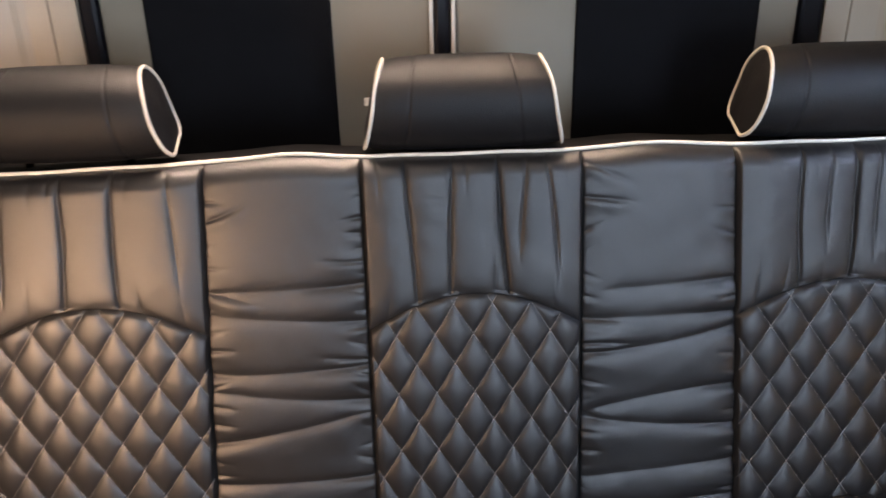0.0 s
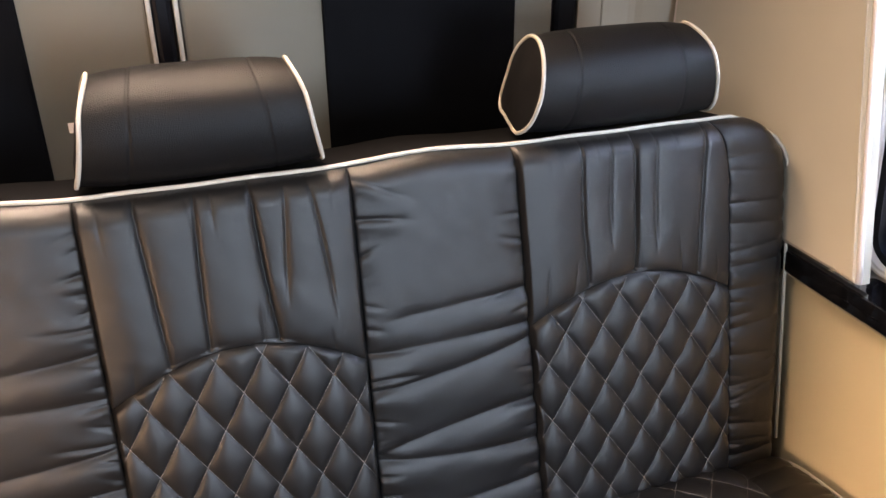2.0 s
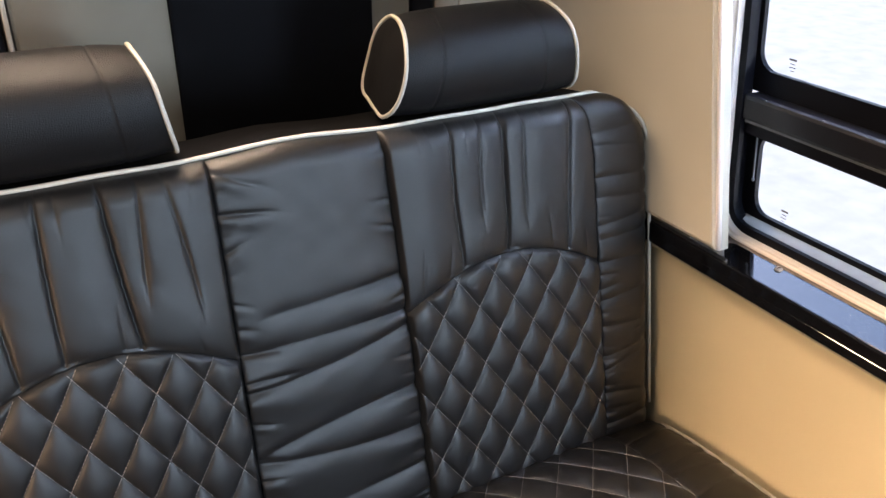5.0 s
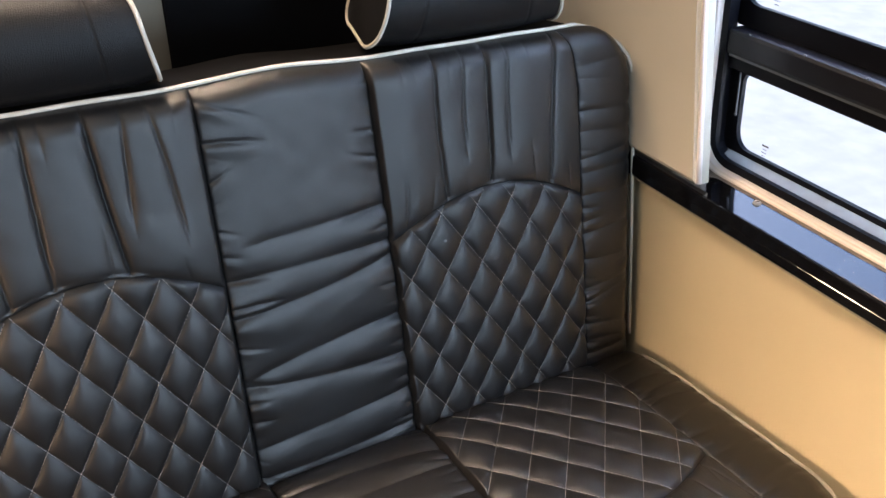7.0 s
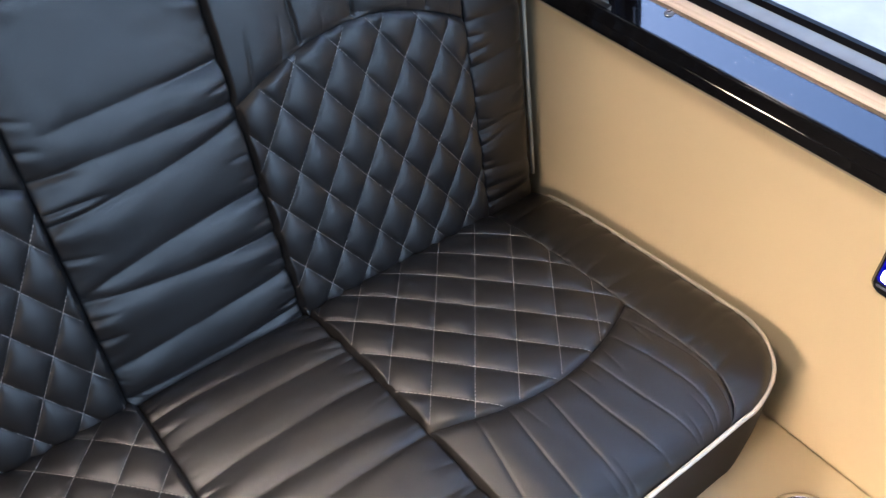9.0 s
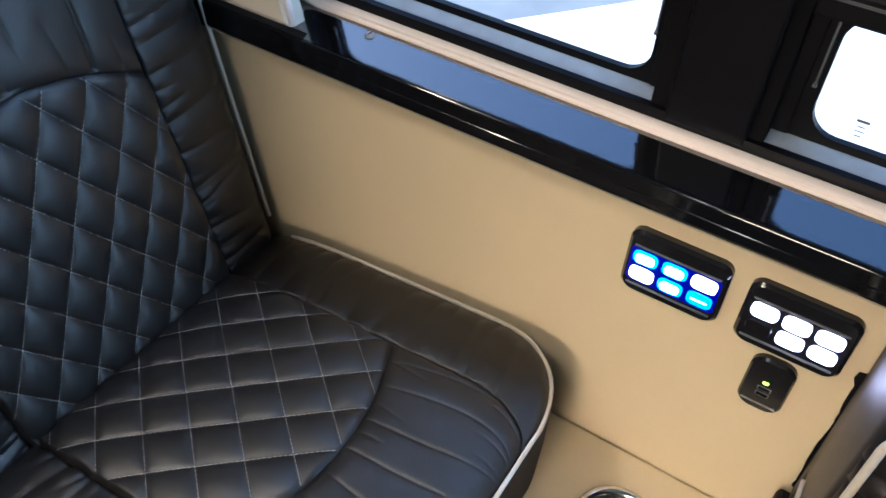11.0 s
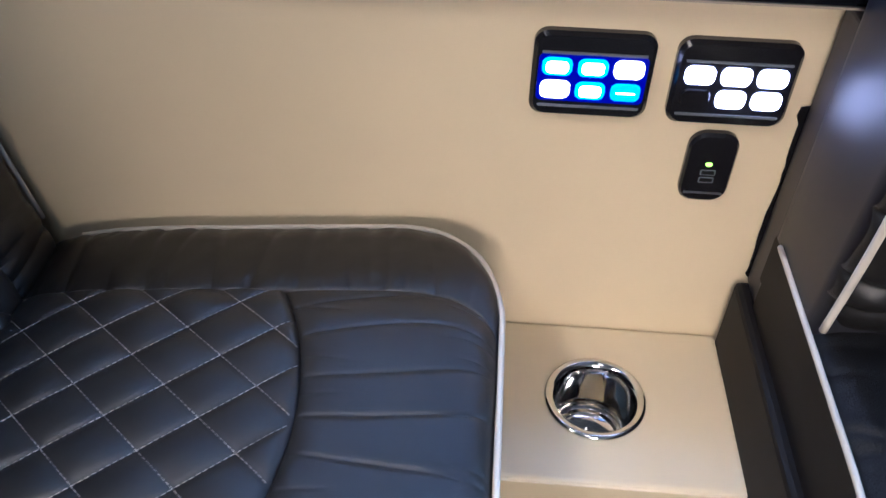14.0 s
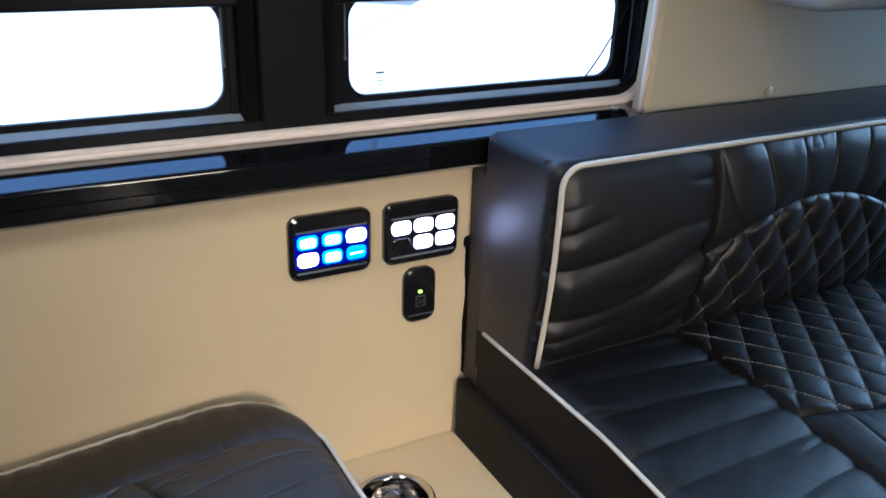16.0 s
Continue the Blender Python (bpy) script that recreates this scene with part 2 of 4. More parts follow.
class Panel:
    """One sewn field of a cushion, u across and v along, from v0 to v1; arch: (end, rise, sign) or None."""

    def __init__(self, kind, u0, u1, v0, v1, arch=None, dh=DH, node=(0.0, 0.0), soft=0.0098, gather=1.0, sweep=0.0, dw=DW, pleats=None, gathers=None):
        self.soft, self.dw = soft * 0.70, dw
        self.kind, self.u0, self.u1, self.v0, self.v1, self.arch, self.dh = kind, u0, u1, v0, v1, arch, dh
        self.mid, self.half = (u0 + u1) / 2, (u1 - u0) / 2
        self.waves = [(RNG.uniform(-1, 1) * 190, RNG.uniform(-1, 1) * 190, RNG.uniform(0, 6.28)) for k in range(9)]
        self.folds, self.nu, self.nv = [], self.mid + node[0], node[1]
        long = v1 - v0
        if gathers and kind == "ruched":
            self.folds = list(gathers)
        elif kind == "ruched":
            slim = self.half < 0.07
            at = v0 + 0.045
            while at < v0 + long * (0.97 if slim else 0.70):
                low = 1 - (at - v0) / long
                side = 1 if RNG.random() < 0.5 else -1
                self.folds.append((at, side, RNG.uniform(1.7, 2.9), -side * (RNG.normal(0.05, 0.12 if slim else 0.045) + sweep),
                                   gather * RNG.uniform(0.6, 1.0) * (0.0036 if slim else 0.0070), RNG.uniform(0.0045, 0.006) if slim else RNG.uniform(0.0060, 0.009), RNG.normal(0, 0.07)))
                at += RNG.uniform(0.020, 0.056) if slim else RNG.uniform(0.042, 0.066)
            for side in (-1, 1):
                at = v0 + RNG.uniform(0.005, 0.02)
                while at < v1 - 0.01:
                    self.folds.append((at, side, RNG.uniform(0.16, 0.42) * (1.6 if slim else 1) + (0.4 if RNG.random() < 0.18 else 0), RNG.normal(0.0, 0.22),
                                       gather * RNG.uniform(0.0020, 0.0046) * (0.5 if slim else 1) * (1.15 - 0.25 * (at - v0) / long), RNG.uniform(0.0026, 0.0042), RNG.normal(0, 0.1)))
                    at += RNG.uniform(0.017, 0.036)
        if kind == "quilted":
            fan = ((-0.95, -0.72, 0.0062), (-0.62, -0.46, 0.0070), (-0.28, -0.20, 0.0066), (0.08, 0.06, 0.0072), (0.42, 0.32, 0.0066), (0.74, 0.58, 0.0070), (0.98, 0.82, 0.0062))
            for top, low, deep in pleats or fan:
                self.folds.append((top + RNG.normal(0, 0.02), low + RNG.normal(0, 0.02), 1.3 if deep > 0.006 else RNG.uniform(0.75, 0.95),
                                   deep * RNG.uniform(0.8, 1.15) * (0.42 if gather < 0.65 else 1.20), RNG.uniform(0.0066, 0.0090), False))
            for k in range(6):
                s = -0.85 + 1.70 * k / 5 + RNG.normal(0, 0.10)
                self.folds.append((s * 0.75, s, RNG.uniform(0.12, 0.38), gather * RNG.uniform(0.0024, 0.0048), RNG.uniform(0.0038, 0.0054), True))
            for k in range(9):
                s = -0.9 + 1.80 * k / 8 + RNG.normal(0, 0.07)
                self.folds.append((s, s * 0.85, RNG.uniform(0.10, 0.36), gather * RNG.uniform(0.0024, 0.0050), RNG.uniform(0.0038, 0.0056), False))

    def rim(self, u):
        """Where the quilting ends."""
        end, rise, sign = self.arch
        s = (u - self.mid) / self.half
        return end + sign * rise * (1 - np.abs(s) ** 2.0)

    def height(self, u, v):
        d = np.minimum(u - self.u0, self.u1 - u)
        h = seam_puff(d, 0.0028, 0.0010) + seam_puff(d, 0.0052, 0.018)
        if self.kind == "quilted":
            sign = self.arch[2]
            rim = self.rim(u)
            into = sign * (rim - v)            # above nought: inside the quilting
            p = (u - self.nu) / self.dw + (v - self.nv) / self.dh
            q = (u - self.nu) / self.dw - (v - self.nv) / self.dh
            pillow = (np.abs(np.sin(np.pi * p)) * np.abs(np.sin(np.pi * q)) + 1e-4) ** 0.40
            quilt = self.soft * pillow * smooth(np.minimum(into, d) / 0.010 + 0.3) + seam_puff(into, 0.004, 0.006)
            far = np.abs((self.v1 if sign > 0 else self.v0) - rim) + 1e-6
            r = np.clip(-into / far, 0, 1)     # nought at the arch, one at the outer edge
            pleat = seam_puff(-into, 0.003, 0.004) + seam_puff(-into, 0.004, 0.016) + 0.003 * smooth(d / 0.05)
            s, long = (u - self.mid) / self.half, self.v1 - self.v0
            for top, low, reach, deep, wide, from_arch in self.folds:
                line = low + (top - low) * r + 0.025 * np.sin(np.pi * r) * math.sin(top * 37 + 11 * low)
                x = (s - line) * self.half
                along = smooth((reach - (r if from_arch else 1 - r)) / 0.3) * smooth(-into / 0.006) * (0.50 + 0.50 * np.sin(np.pi * (0.08 + 0.80 * r)))
                w = wide * (0.8 + 0.5 * r)
                pleat += along * deep * min(1.0, long / 0.42) * tuck(x, w)
            pleat += self.uneven(u, v)
            h = h + np.where(into > 0, quilt, pleat) * smooth(d / 0.006)
        else:
            s = (u - self.mid) / self.half
            for v_at, side, reach, tilt, deep, wide, bend in self.folds:
                t = (1 - side * s) / 2 * 2      # nought at this side's seam, two at the other
                line = v_at + tilt * self.half * t + bend * self.half * t * t * 0.5
                x = v - line
                along = smooth((reach - t) / 0.45) * (0.75 + 0.25 * np.cos(t * 3))
                w = wide * (0.65 + 0.6 * np.clip(t, 0, 1))
                h = h + along * deep * crease(x, w, 0.25, 0.60)
            h = h + self.uneven(u, v) * smooth(d / 0.02)
        return h

    def uneven(self, u, v):
        """The slight waviness of stretched hide."""
        return 0.00006 * sum(np.sin(a * u + b * v + c) for a, b, c in self.waves)

    def stitches(self):
        """Start and end, in u and v, of each visible stitch of the quilting."""
        out = []
        lo, hi = self.v0, self.v1
        for way in (1, -1):
            for k in range(-16, 17):
                n = int((hi - lo) / 0.0042)
                v = lo + (hi - lo) * (np.arange(n) + 0.5) / n
                dv = (hi - lo) / n * 0.33
                u = self.nu + self.dw * (k - way * (v - self.nv) / self.dh)
                du = -way * self.dw * dv / self.dh
                ok = (u > self.u0 + 0.004) & (u < self.u1 - 0.004) & (self.arch[2] * (self.rim(np.clip(u, self.u0, self.u1)) - v) > 0.003)
                out.append(np.stack([u - du, v - dv, u + du, v + dv], -1)[ok])
        return np.concatenate(out)


def sew(panel, place, parent, step=0.003, mat=LEATHER):
    """Build one field: place(u, v, h) maps to the world. Quilted fields give the quilt, the pleated rest and the thread."""
    def mesh(name, us, vs_low, vs_high, rows, label):
        t = np.linspace(0, 1, rows)[:, None]
        u = np.broadcast_to(us[None], (rows, len(us)))
        v = vs_low[None] + (vs_high - vs_low)[None] * t
        return grid(name, place(u, v, panel.height(u, v)), mat, parent, label)
    across = step * (0.45 if panel.kind == "quilted" else 1.0)
    us = np.linspace(panel.u0, panel.u1, max(8, int((panel.u1 - panel.u0) / across)))
    near = np.array((0.0006, 0.0013, 0.0021, 0.0040, 0.0052))
    us = np.unique(np.round(np.concatenate([us, panel.u0 + near, panel.u1 - near]), 6))
    low, high = np.full_like(us, panel.v0), np.full_like(us, panel.v1)
    rows = max(8, int((panel.v1 - panel.v0) / (step if panel.kind == "quilted" else step * 0.62)))
    if panel.kind != "quilted":
        mesh("ruched_panel", us, low, high, rows, "black leather gathered into crosswise wrinkles")
        return
    rim = panel.rim(us)
    inner = (low, rim - 1e-5) if panel.arch[2] > 0 else (rim + 1e-5, high)
    outer = (rim + 1e-5, high) if panel.arch[2] > 0 else (low, rim - 1e-5)
    quilt = mesh("quilted_panel", us, *inner, int(rows * 0.8), "black leather stitched in diamonds below an arch")
    mesh("pleated_panel", us, *outer, int(rows * 0.7), "black leather gathered in pleats round the arch")
    st = panel.stitches()
    mid = st.reshape(-1, 2, 2)
    a = place(mid[:, 0, 0], mid[:, 0, 1], panel.height(mid[:, 0, 0], mid[:, 0, 1]) + 0.0012)
    b = place(mid[:, 1, 0], mid[:, 1, 1], panel.height(mid[:, 1, 0], mid[:, 1, 1]) + 0.0012)
    off = place(mid[:, 0, 0], mid[:, 0, 1], panel.height(mid[:, 0, 0], mid[:, 0, 1]) + 0.0017)
    nrm = off - a
    nrm /= np.linalg.norm(nrm, axis=1)[:, None]
    way = b - a
    way /= np.linalg.norm(way, axis=1)[:, None]
    side = np.cross(nrm, way) * 0.00044
    up = nrm * 0.0007
    v = np.stack([a - side, a + up, a + side, b - side, b + up, b + side], 1).reshape(-1, 3)
    faces = []
    for k in range(len(a)):
        o = 6 * k
        faces += [(o, o + 1, o + 4, o + 3), (o + 1, o + 2, o + 5, o + 4), (o, o + 2, o + 1), (o + 3, o + 4, o + 5)]
    tagged(raw("stitching", v, faces, THREAD, quilt, "pale grey dashed thread", smooth=False), kind="stuff")


# ---- the shell of the van ----
WALL_X, LEFT_X, REAR_Y, FRONT_Y, TOP_Z = 0.944, -0.74, 1.62, -1.70, 1.90
CX = 0.1255                                       # the middle of the bench


def structure(name, bm, mat, label, category, smooth=False):
    ob = part(name, bm, mat, None, "", smooth)
    return tagged(ob, label, category, kind="structure")


structure("floor", box(LEFT_X - 0.05, FRONT_Y - 0.05, -0.05, WALL_X + 0.10, REAR_Y + 0.06, 0.0, 0), FLOOR_MAT, "dark grey carpeted van floor", "floor")
# unseen ceiling, left and front walls: dark colours cut the light they return
structure("ceiling", box(LEFT_X - 0.05, FRONT_Y - 0.05, TOP_Z, WALL_X + 0.12, REAR_Y + 0.06, TOP_Z + 0.05, 0), CEIL_MAT, "plain beige van ceiling lining", "ceiling")
structure("wall_left", box(LEFT_X - 0.05, FRONT_Y, 0.0, LEFT_X, REAR_Y, TOP_Z, 0), BEIGE_SHADED, "plain beige vinyl-lined van side wall", "wall")
structure("wall_front", box(LEFT_X - 0.05, FRONT_Y - 0.05, 0.0, WALL_X + 0.10, FRONT_Y, TOP_Z, 0), BEIGE_SHADED, "unseen beige wall added to close the cabin's front", "wall")
structure("wall_rear", box(LEFT_X - 0.05, REAR_Y, 0.0, WALL_X + 0.10, REAR_Y + 0.06, TOP_Z, 0), BEIGE_SHADED, "beige lining behind the rear doors", "wall")
# side wall: the lining below the sill, and the outer skin round the window
structure("wall_right", box(WALL_X, FRONT_Y, 0.0, WALL_X + 0.07, REAR_Y, 0.715, 0), BEIGE, "smooth beige vinyl side wall below the window sill", "wall")
WIN_Y0, WIN_Y1, WIN_Z0, WIN_Z1, WIN_X = 0.105, 1.105, 0.757, 1.34, 0.978
structure("wall_right_rear_pillar", box(WIN_X - 0.01, WIN_Y1 + 0.055, 0.722, WIN_X + 0.05, REAR_Y, TOP_Z, 0), BEIGE, "beige pillar lining beside the window", "wall")
structure("wall_right_front_pillar", box(WIN_X - 0.01, FRONT_Y, 0.722, WIN_X + 0.05, WIN_Y0 - 0.03, TOP_Z, 0), BEIGE, "beige pillar lining beside the window", "wall")
structure("wall_right_header", box(WIN_X - 0.01, WIN_Y0 - 0.03, WIN_Z1, WIN_X + 0.05, WIN_Y1 + 0.055, TOP_Z, 0), BEIGE, "beige lining above the window", "wall")

# gloss sill: a lip that leans out, a rounded crest, then a shelf that rises to the window
prof = [(0.946, 0.704), (0.9230, 0.7045), (0.9195, 0.7065), (0.9180, 0.7100), (0.9180, 0.7205), (0.9188, 0.7213), (0.9180, 0.7221), (0.9182, 0.7350)]
prof += [(0.9216 - 0.0034 * math.cos(t), 0.7353 + 0.0034 * math.sin(t)) for t in np.linspace(0.15, 1.40, 9)]
prof += [(0.9790, 0.7484), (0.9790, 0.722), (0.946, 0.716)]
bm = bmesh.new()
ends = []
for y in (FRONT_Y, REAR_Y - 0.10):
    ends.append([bm.verts.new((x, y, z)) for x, z in prof])
for k in range(len(prof)):
    bm.faces.new((ends[0][k], ends[0][(k + 1) % len(prof)], ends[1][(k + 1) % len(prof)], ends[1][k]))
bm.faces.new(ends[0][::-1]), bm.faces.new(ends[1])
bmesh.ops.recalc_face_normals(bm, faces=list(bm.faces))
sill = structure("window_sill", bm, LIP_BLACK, "gloss black plastic sill running below the window", "window sill")


bm = bmesh.new()
vs = [bm.verts.new(p) for p in ((0.9225, FRONT_Y, 0.7393), (0.9785, FRONT_Y, 0.7489), (0.9785, REAR_Y - 0.10, 0.7489), (0.9225, REAR_Y - 0.10, 0.7393))]
lo = [bm.verts.new((v.co.x, v.co.y, v.co.z - 0.0012)) for v in vs]
bm.faces.new(vs), bm.faces.new(lo[::-1])
for k in range(4):
    bm.faces.new((vs[k], lo[k], lo[(k + 1) % 4], vs[(k + 1) % 4]))
bmesh.ops.recalc_face_normals(bm, faces=list(bm.faces))
part("sill_trim", box(0.9225, FRONT_Y, 0.7012, 0.9445, REAR_Y - 0.10, 0.7038, 0.0008), CORNER_VINYL, sill, "thin beige trim under the sill")
part("sill_top", bm, GLOSS_BLACK, sill, "mirror-gloss black top face")


def screw(x, y, z):
    head = empty("screw", "small dark screw in the gloss black sill", "screw")
    bm = bmesh.new()
    bmesh.ops.create_cone(bm, cap_ends=True, segments=16, radius1=0.0062, radius2=0.0045, depth=0.0026)
    bmesh.ops.translate(bm, verts=list(bm.verts), vec=(x, y, z))
    part("head", bm, SILVER, head)
    part("slot", box(x - 0.0035, y - 0.0007, z + 0.001, x + 0.0035, y + 0.0007, z + 0.0018, 0), PLASTIC, head)


screw(0.961, 0.979, 0.7472)
screw(0.961, 0.165, 0.7472)

# window: cream trim, frame, posts, bars and panes
window = empty("window_1", "black-framed van window with sliding lower panes", "window", kind="structure")
yc, zc = (WIN_Y0 + WIN_Y1) / 2, (WIN_Z0 + WIN_Z1) / 2
trim = []
for x, o in ((0.9785, 0.0110), (0.9722, 0.0100), (0.9700, 0.0070), (0.9712, 0.0044), (0.9740, 0.0034), (0.9722, 0.0024), (0.9738, 0.0004), (0.9830, -0.0004), (0.9890, -0.0004)):
    trim.append([(x, yc + a, zc + b) for a, b in rounded(WIN_Y1 - WIN_Y0 + 2.6 * o, WIN_Z1 - WIN_Z0 + 2 * o, 0.045 + o, 8)])
trim = np.array(trim)
grid("rubber_trim", np.concatenate([trim, trim[:, :1]], 1), PINK_TRIM, window, "cream rubber trim round the window", flip=True)


def ring_frame(name, y0, y1, z0, z1, r, border, x0, x1, mat, parent, label="", inner_r=None, wide=0.0):
    """A rectangular frame with rounded corners, from x0 (inside) to x1."""
    a = rounded(y1 - y0, z1 - z0, r, 6)
    b = rounded(y1 - y0 - 2 * (border + wide), z1 - z0 - 2 * border, inner_r or max(r - border, 0.004), 6)
    cy, cz = (y0 + y1) / 2, (z0 + z1) / 2
    verts = [(x, cy + p, cz + q) for x in (x0, x1) for o in (a, b) for p, q in o]
    n = len(a)
    faces = []
    for k in range(n):
        m = (k + 1) % n
        faces += [(k, m, n + m, n + k), (2 * n + k, 3 * n + k, 3 * n + m, 2 * n + m), (k, 2 * n + k, 2 * n + m, m), (n + k, n + m, 3 * n + m, 3 * n + k)]
    bm = bmesh.new()
    vs = [bm.verts.new(v) for v in verts]
    for f in faces:
        bm.faces.new([vs[i] for i in f])
    bmesh.ops.recalc_face_normals(bm, faces=list(bm.faces))
    return part(name, bm, mat, parent, label)


ring_frame("outer_frame", WIN_Y0, WIN_Y1, WIN_Z0, WIN_Z1, 0.045, 0.0118, 0.9827, 0.991, FRAME_BLACK, window, "black clamping frame inside the trim")
ring_frame("reveal", WIN_Y0, WIN_Y1, WIN_Z0, WIN_Z1, 0.045, 0.006, 0.991, 1.007, FRAME_BLACK, window, "black reveal of the window")
ring_frame("outer_skin_edge", WIN_Y0 - 0.03, WIN_Y1 + 0.055, WIN_Z0 - 0.03, WIN_Z1 + 0.01, 0.045, 0.030, 1.017, 1.030, FRAME_BLACK, window, "black outer edge of the opening")
part("centre_post", box(0.9812, 0.580, 0.760, 1.018, 0.6565, 1.33, 0.003), FRAME_BLACK, window, "broad black post between the panes")
part("post_backing", box(1.0085, 0.552, 0.760, 1.018, 0.684, 1.33, 0.001), FRAME_BLACK, window)
part("post_edge", box(0.989, 0.6565, 0.764, 1.016, 0.674, 1.33, 0.002), CLOTH_BLACK, window)
part("post_edge", box(0.989, 0.566, 0.764, 1.016, 0.580, 1.33, 0.002), CLOTH_BLACK, window)
for y0, y1 in ((WIN_Y0 + 0.012, 0.568), (0.668, WIN_Y1 - 0.008)):
    rail = part("cross_rail", box(0.993, y0, 0.893, 1.016, y1, 0.914, 0.003), FRAME_BLACK, window, "black rail between the upper and lower panes")
    part("ledge", box(0.985, y0, 0.914, 1.016, y1, 0.950, 0.006), SATIN_BLACK, rail, "black ledge on the rail")
    # paler strip puts the highlight of the rail's lower edge into colour
    part("rail_lip", box(0.9905, y0, 0.9105, 0.994, y1, 0.9145, 0.001), TRACK, rail, "thin paler strip standing for the highlight under the ledge")
    bm = bmesh.new()
    low = [bm.verts.new((x, y, z)) for x, y, z in ((0.9905, y0, 0.7645), (1.0098, y0, 0.7690), (1.0098, y1, 0.7690), (0.9905, y1, 0.7645))]
    high = [bm.verts.new((v.co.x, v.co.y, v.co.z + 0.0040)) for v in low]
    bm.faces.new(low[::-1]), bm.faces.new(high)
    for k in range(4):
        bm.faces.new((low[k], low[(k + 1) % 4], high[(k + 1) % 4], high[k]))
    bmesh.ops.recalc_face_normals(bm, faces=list(bm.faces))
    part("lower_track", bm, TRACK_GLOSS, window, "satin grey track below the sliding pane")
    for at in np.linspace(y0 + 0.04, y1 - 0.04, 5):
        bm = bmesh.new()
        bmesh.ops.create_uvsphere(bm, u_segments=10, v_segments=6, radius=0.0017)
        bmesh.ops.translate(bm, verts=list(bm.verts), vec=(0.9865, at, 0.9495))
        part("rail_screw", bm, TRACK, rail, "small steel screw head", True)
for y0, y1, z0, z1 in ((0.115, 0.562, 0.7715, 0.906), (0.666, 1.103, 0.7715, 0.906), (0.115, 0.562, 0.950, 1.335), (0.666, 1.125, 0.950, 1.335)):
    low = z0 < 0.9
    pane_frame = ring_frame("pane_border", y0, y1, z0, z1, 0.010, 0.009 if low else 0.030, 1.010, 1.018, FRAME_BLACK, window, "black printed border of the pane", inner_r=0.026, wide=0.014 if low else 0.0)
    g = part("pane", box(1.012, y0 + 0.008, z0 + 0.008, 1.016, y1 - 0.008, z1 - 0.008, 0), GLASS, pane_frame, "clear glass pane")
    g.visible_shadow = False
    my, mz = (0.498, 0.806) if y0 < 0.5 else (1.026, 0.800) if low else (1.042, 1.003)
    if low or y0 > 0.5:
        for k, (w, h) in enumerate(((0.0110, 0.0024), (0.007, 0.0008), (0.0090, 0.0008), (0.006, 0.0008))):
            part("printed_bar", box(1.0104, my - w / 2, mz - k * 0.0046, 1.0113, my + w / 2, mz - k * 0.0046 + h, 0), MARK, pane_frame)
for y in (0.545, 0.689, 1.083):
    pull = part("pull_strip", box(1.0060, y - 0.0009, 0.828, 1.009, y + 0.0009, 0.890, 0.0004), TRACK, window, "slim metal pull on the sliding pane")
    part("stop", box(1.0050, y - 0.0018, 0.826, 1.009, y + 0.0018, 0.8295, 0.0008), TRACK, pull)
cord = tube("pull_cord", [(0.988, 0.205 - 0.0062 * k, 0.782 + 0.0068 * k + 0.00022 * k * k) for k in range(16)], 0.0010, FRAME_BLACK, window, "thin black cord across the pane's corner")

# the rear jamb follows the pillar's lean
for ob in window.children_recursive:
    co = np.empty(len(ob.data.vertices) * 3)
    ob.data.vertices.foreach_get("co", co)
    co = co.reshape(-1, 3)
    co[:, 1] += 0.11 * np.maximum(co[:, 2] - 0.80, 0) * np.clip((co[:, 1] - 0.70) / 0.36, 0, 1)
    ob.data.vertices.foreach_set("co", co.reshape(-1))
    ob.data.update()

# padded covers at both ends of the window
def pad(name, corners, x_in, x_out, label, mat):
    """A padded board: corners in y and z, front face at x_in, bulged and with rounded rims."""
    bm = bmesh.new()
    ring = []
    cy = sum(c[0] for c in corners) / len(corners)
    cz = sum(c[1] for c in corners) / len(corners)
    for inset, x in ((0.0, x_out), (0.0, x_in + 0.010), (0.003, x_in + 0.003), (0.010, x_in)):
        loop = []
        for y, z in corners:
            d = Vector((cy - y, cz - z)).normalized() * inset
            loop.append(bm.verts.new((x, y + d.x, z + d.y)))
        ring.append(loop)
    n = len(corners)
    for lo, hi in zip(ring, ring[1:]):
        for k in range(n):
            bm.faces.new((lo[k], lo[(k + 1) % n], hi[(k + 1) % n], hi[k]))
    bm.faces.new(ring[-1]), bm.faces.new(ring[0][::-1])
    bmesh.ops.recalc_face_normals(bm, faces=list(bm.faces))
    return part(name, bm, mat, None, "", False)


rear_pad = tagged(pad("pillar_pad", [(1.049, 0.751), (1.119, 1.096), (1.189, 1.44), (1.525, 1.44), (1.525, 0.751)], 0.912, 0.938, "", CREAM),
                  "padded cream vinyl pillar cover with stitched edge beside the window", "wall pad")
tube("edge_piping", [(0.919, 1.0495 + 0.203 * k * 0.035, 0.754 + k * 0.035) for k in range(20)], 0.0042, PINK_TRIM, rear_pad, "pale pink edge binding")
for k in range(70):
    z = 0.758 + k * 0.0092
    part("stitch", box(0.9116, 1.0570 + 0.203 * (z - 0.751), z, 0.9130, 1.0580 + 0.203 * (z - 0.751), z + 0.005, 0), CREAM, rear_pad) if k < 60 else None
tube("corner_piping", [(0.921, 1.527, 0.75 + k * 0.04) for k in range(17)], 0.006, PINK_TRIM, rear_pad, "pale piping in the corner")
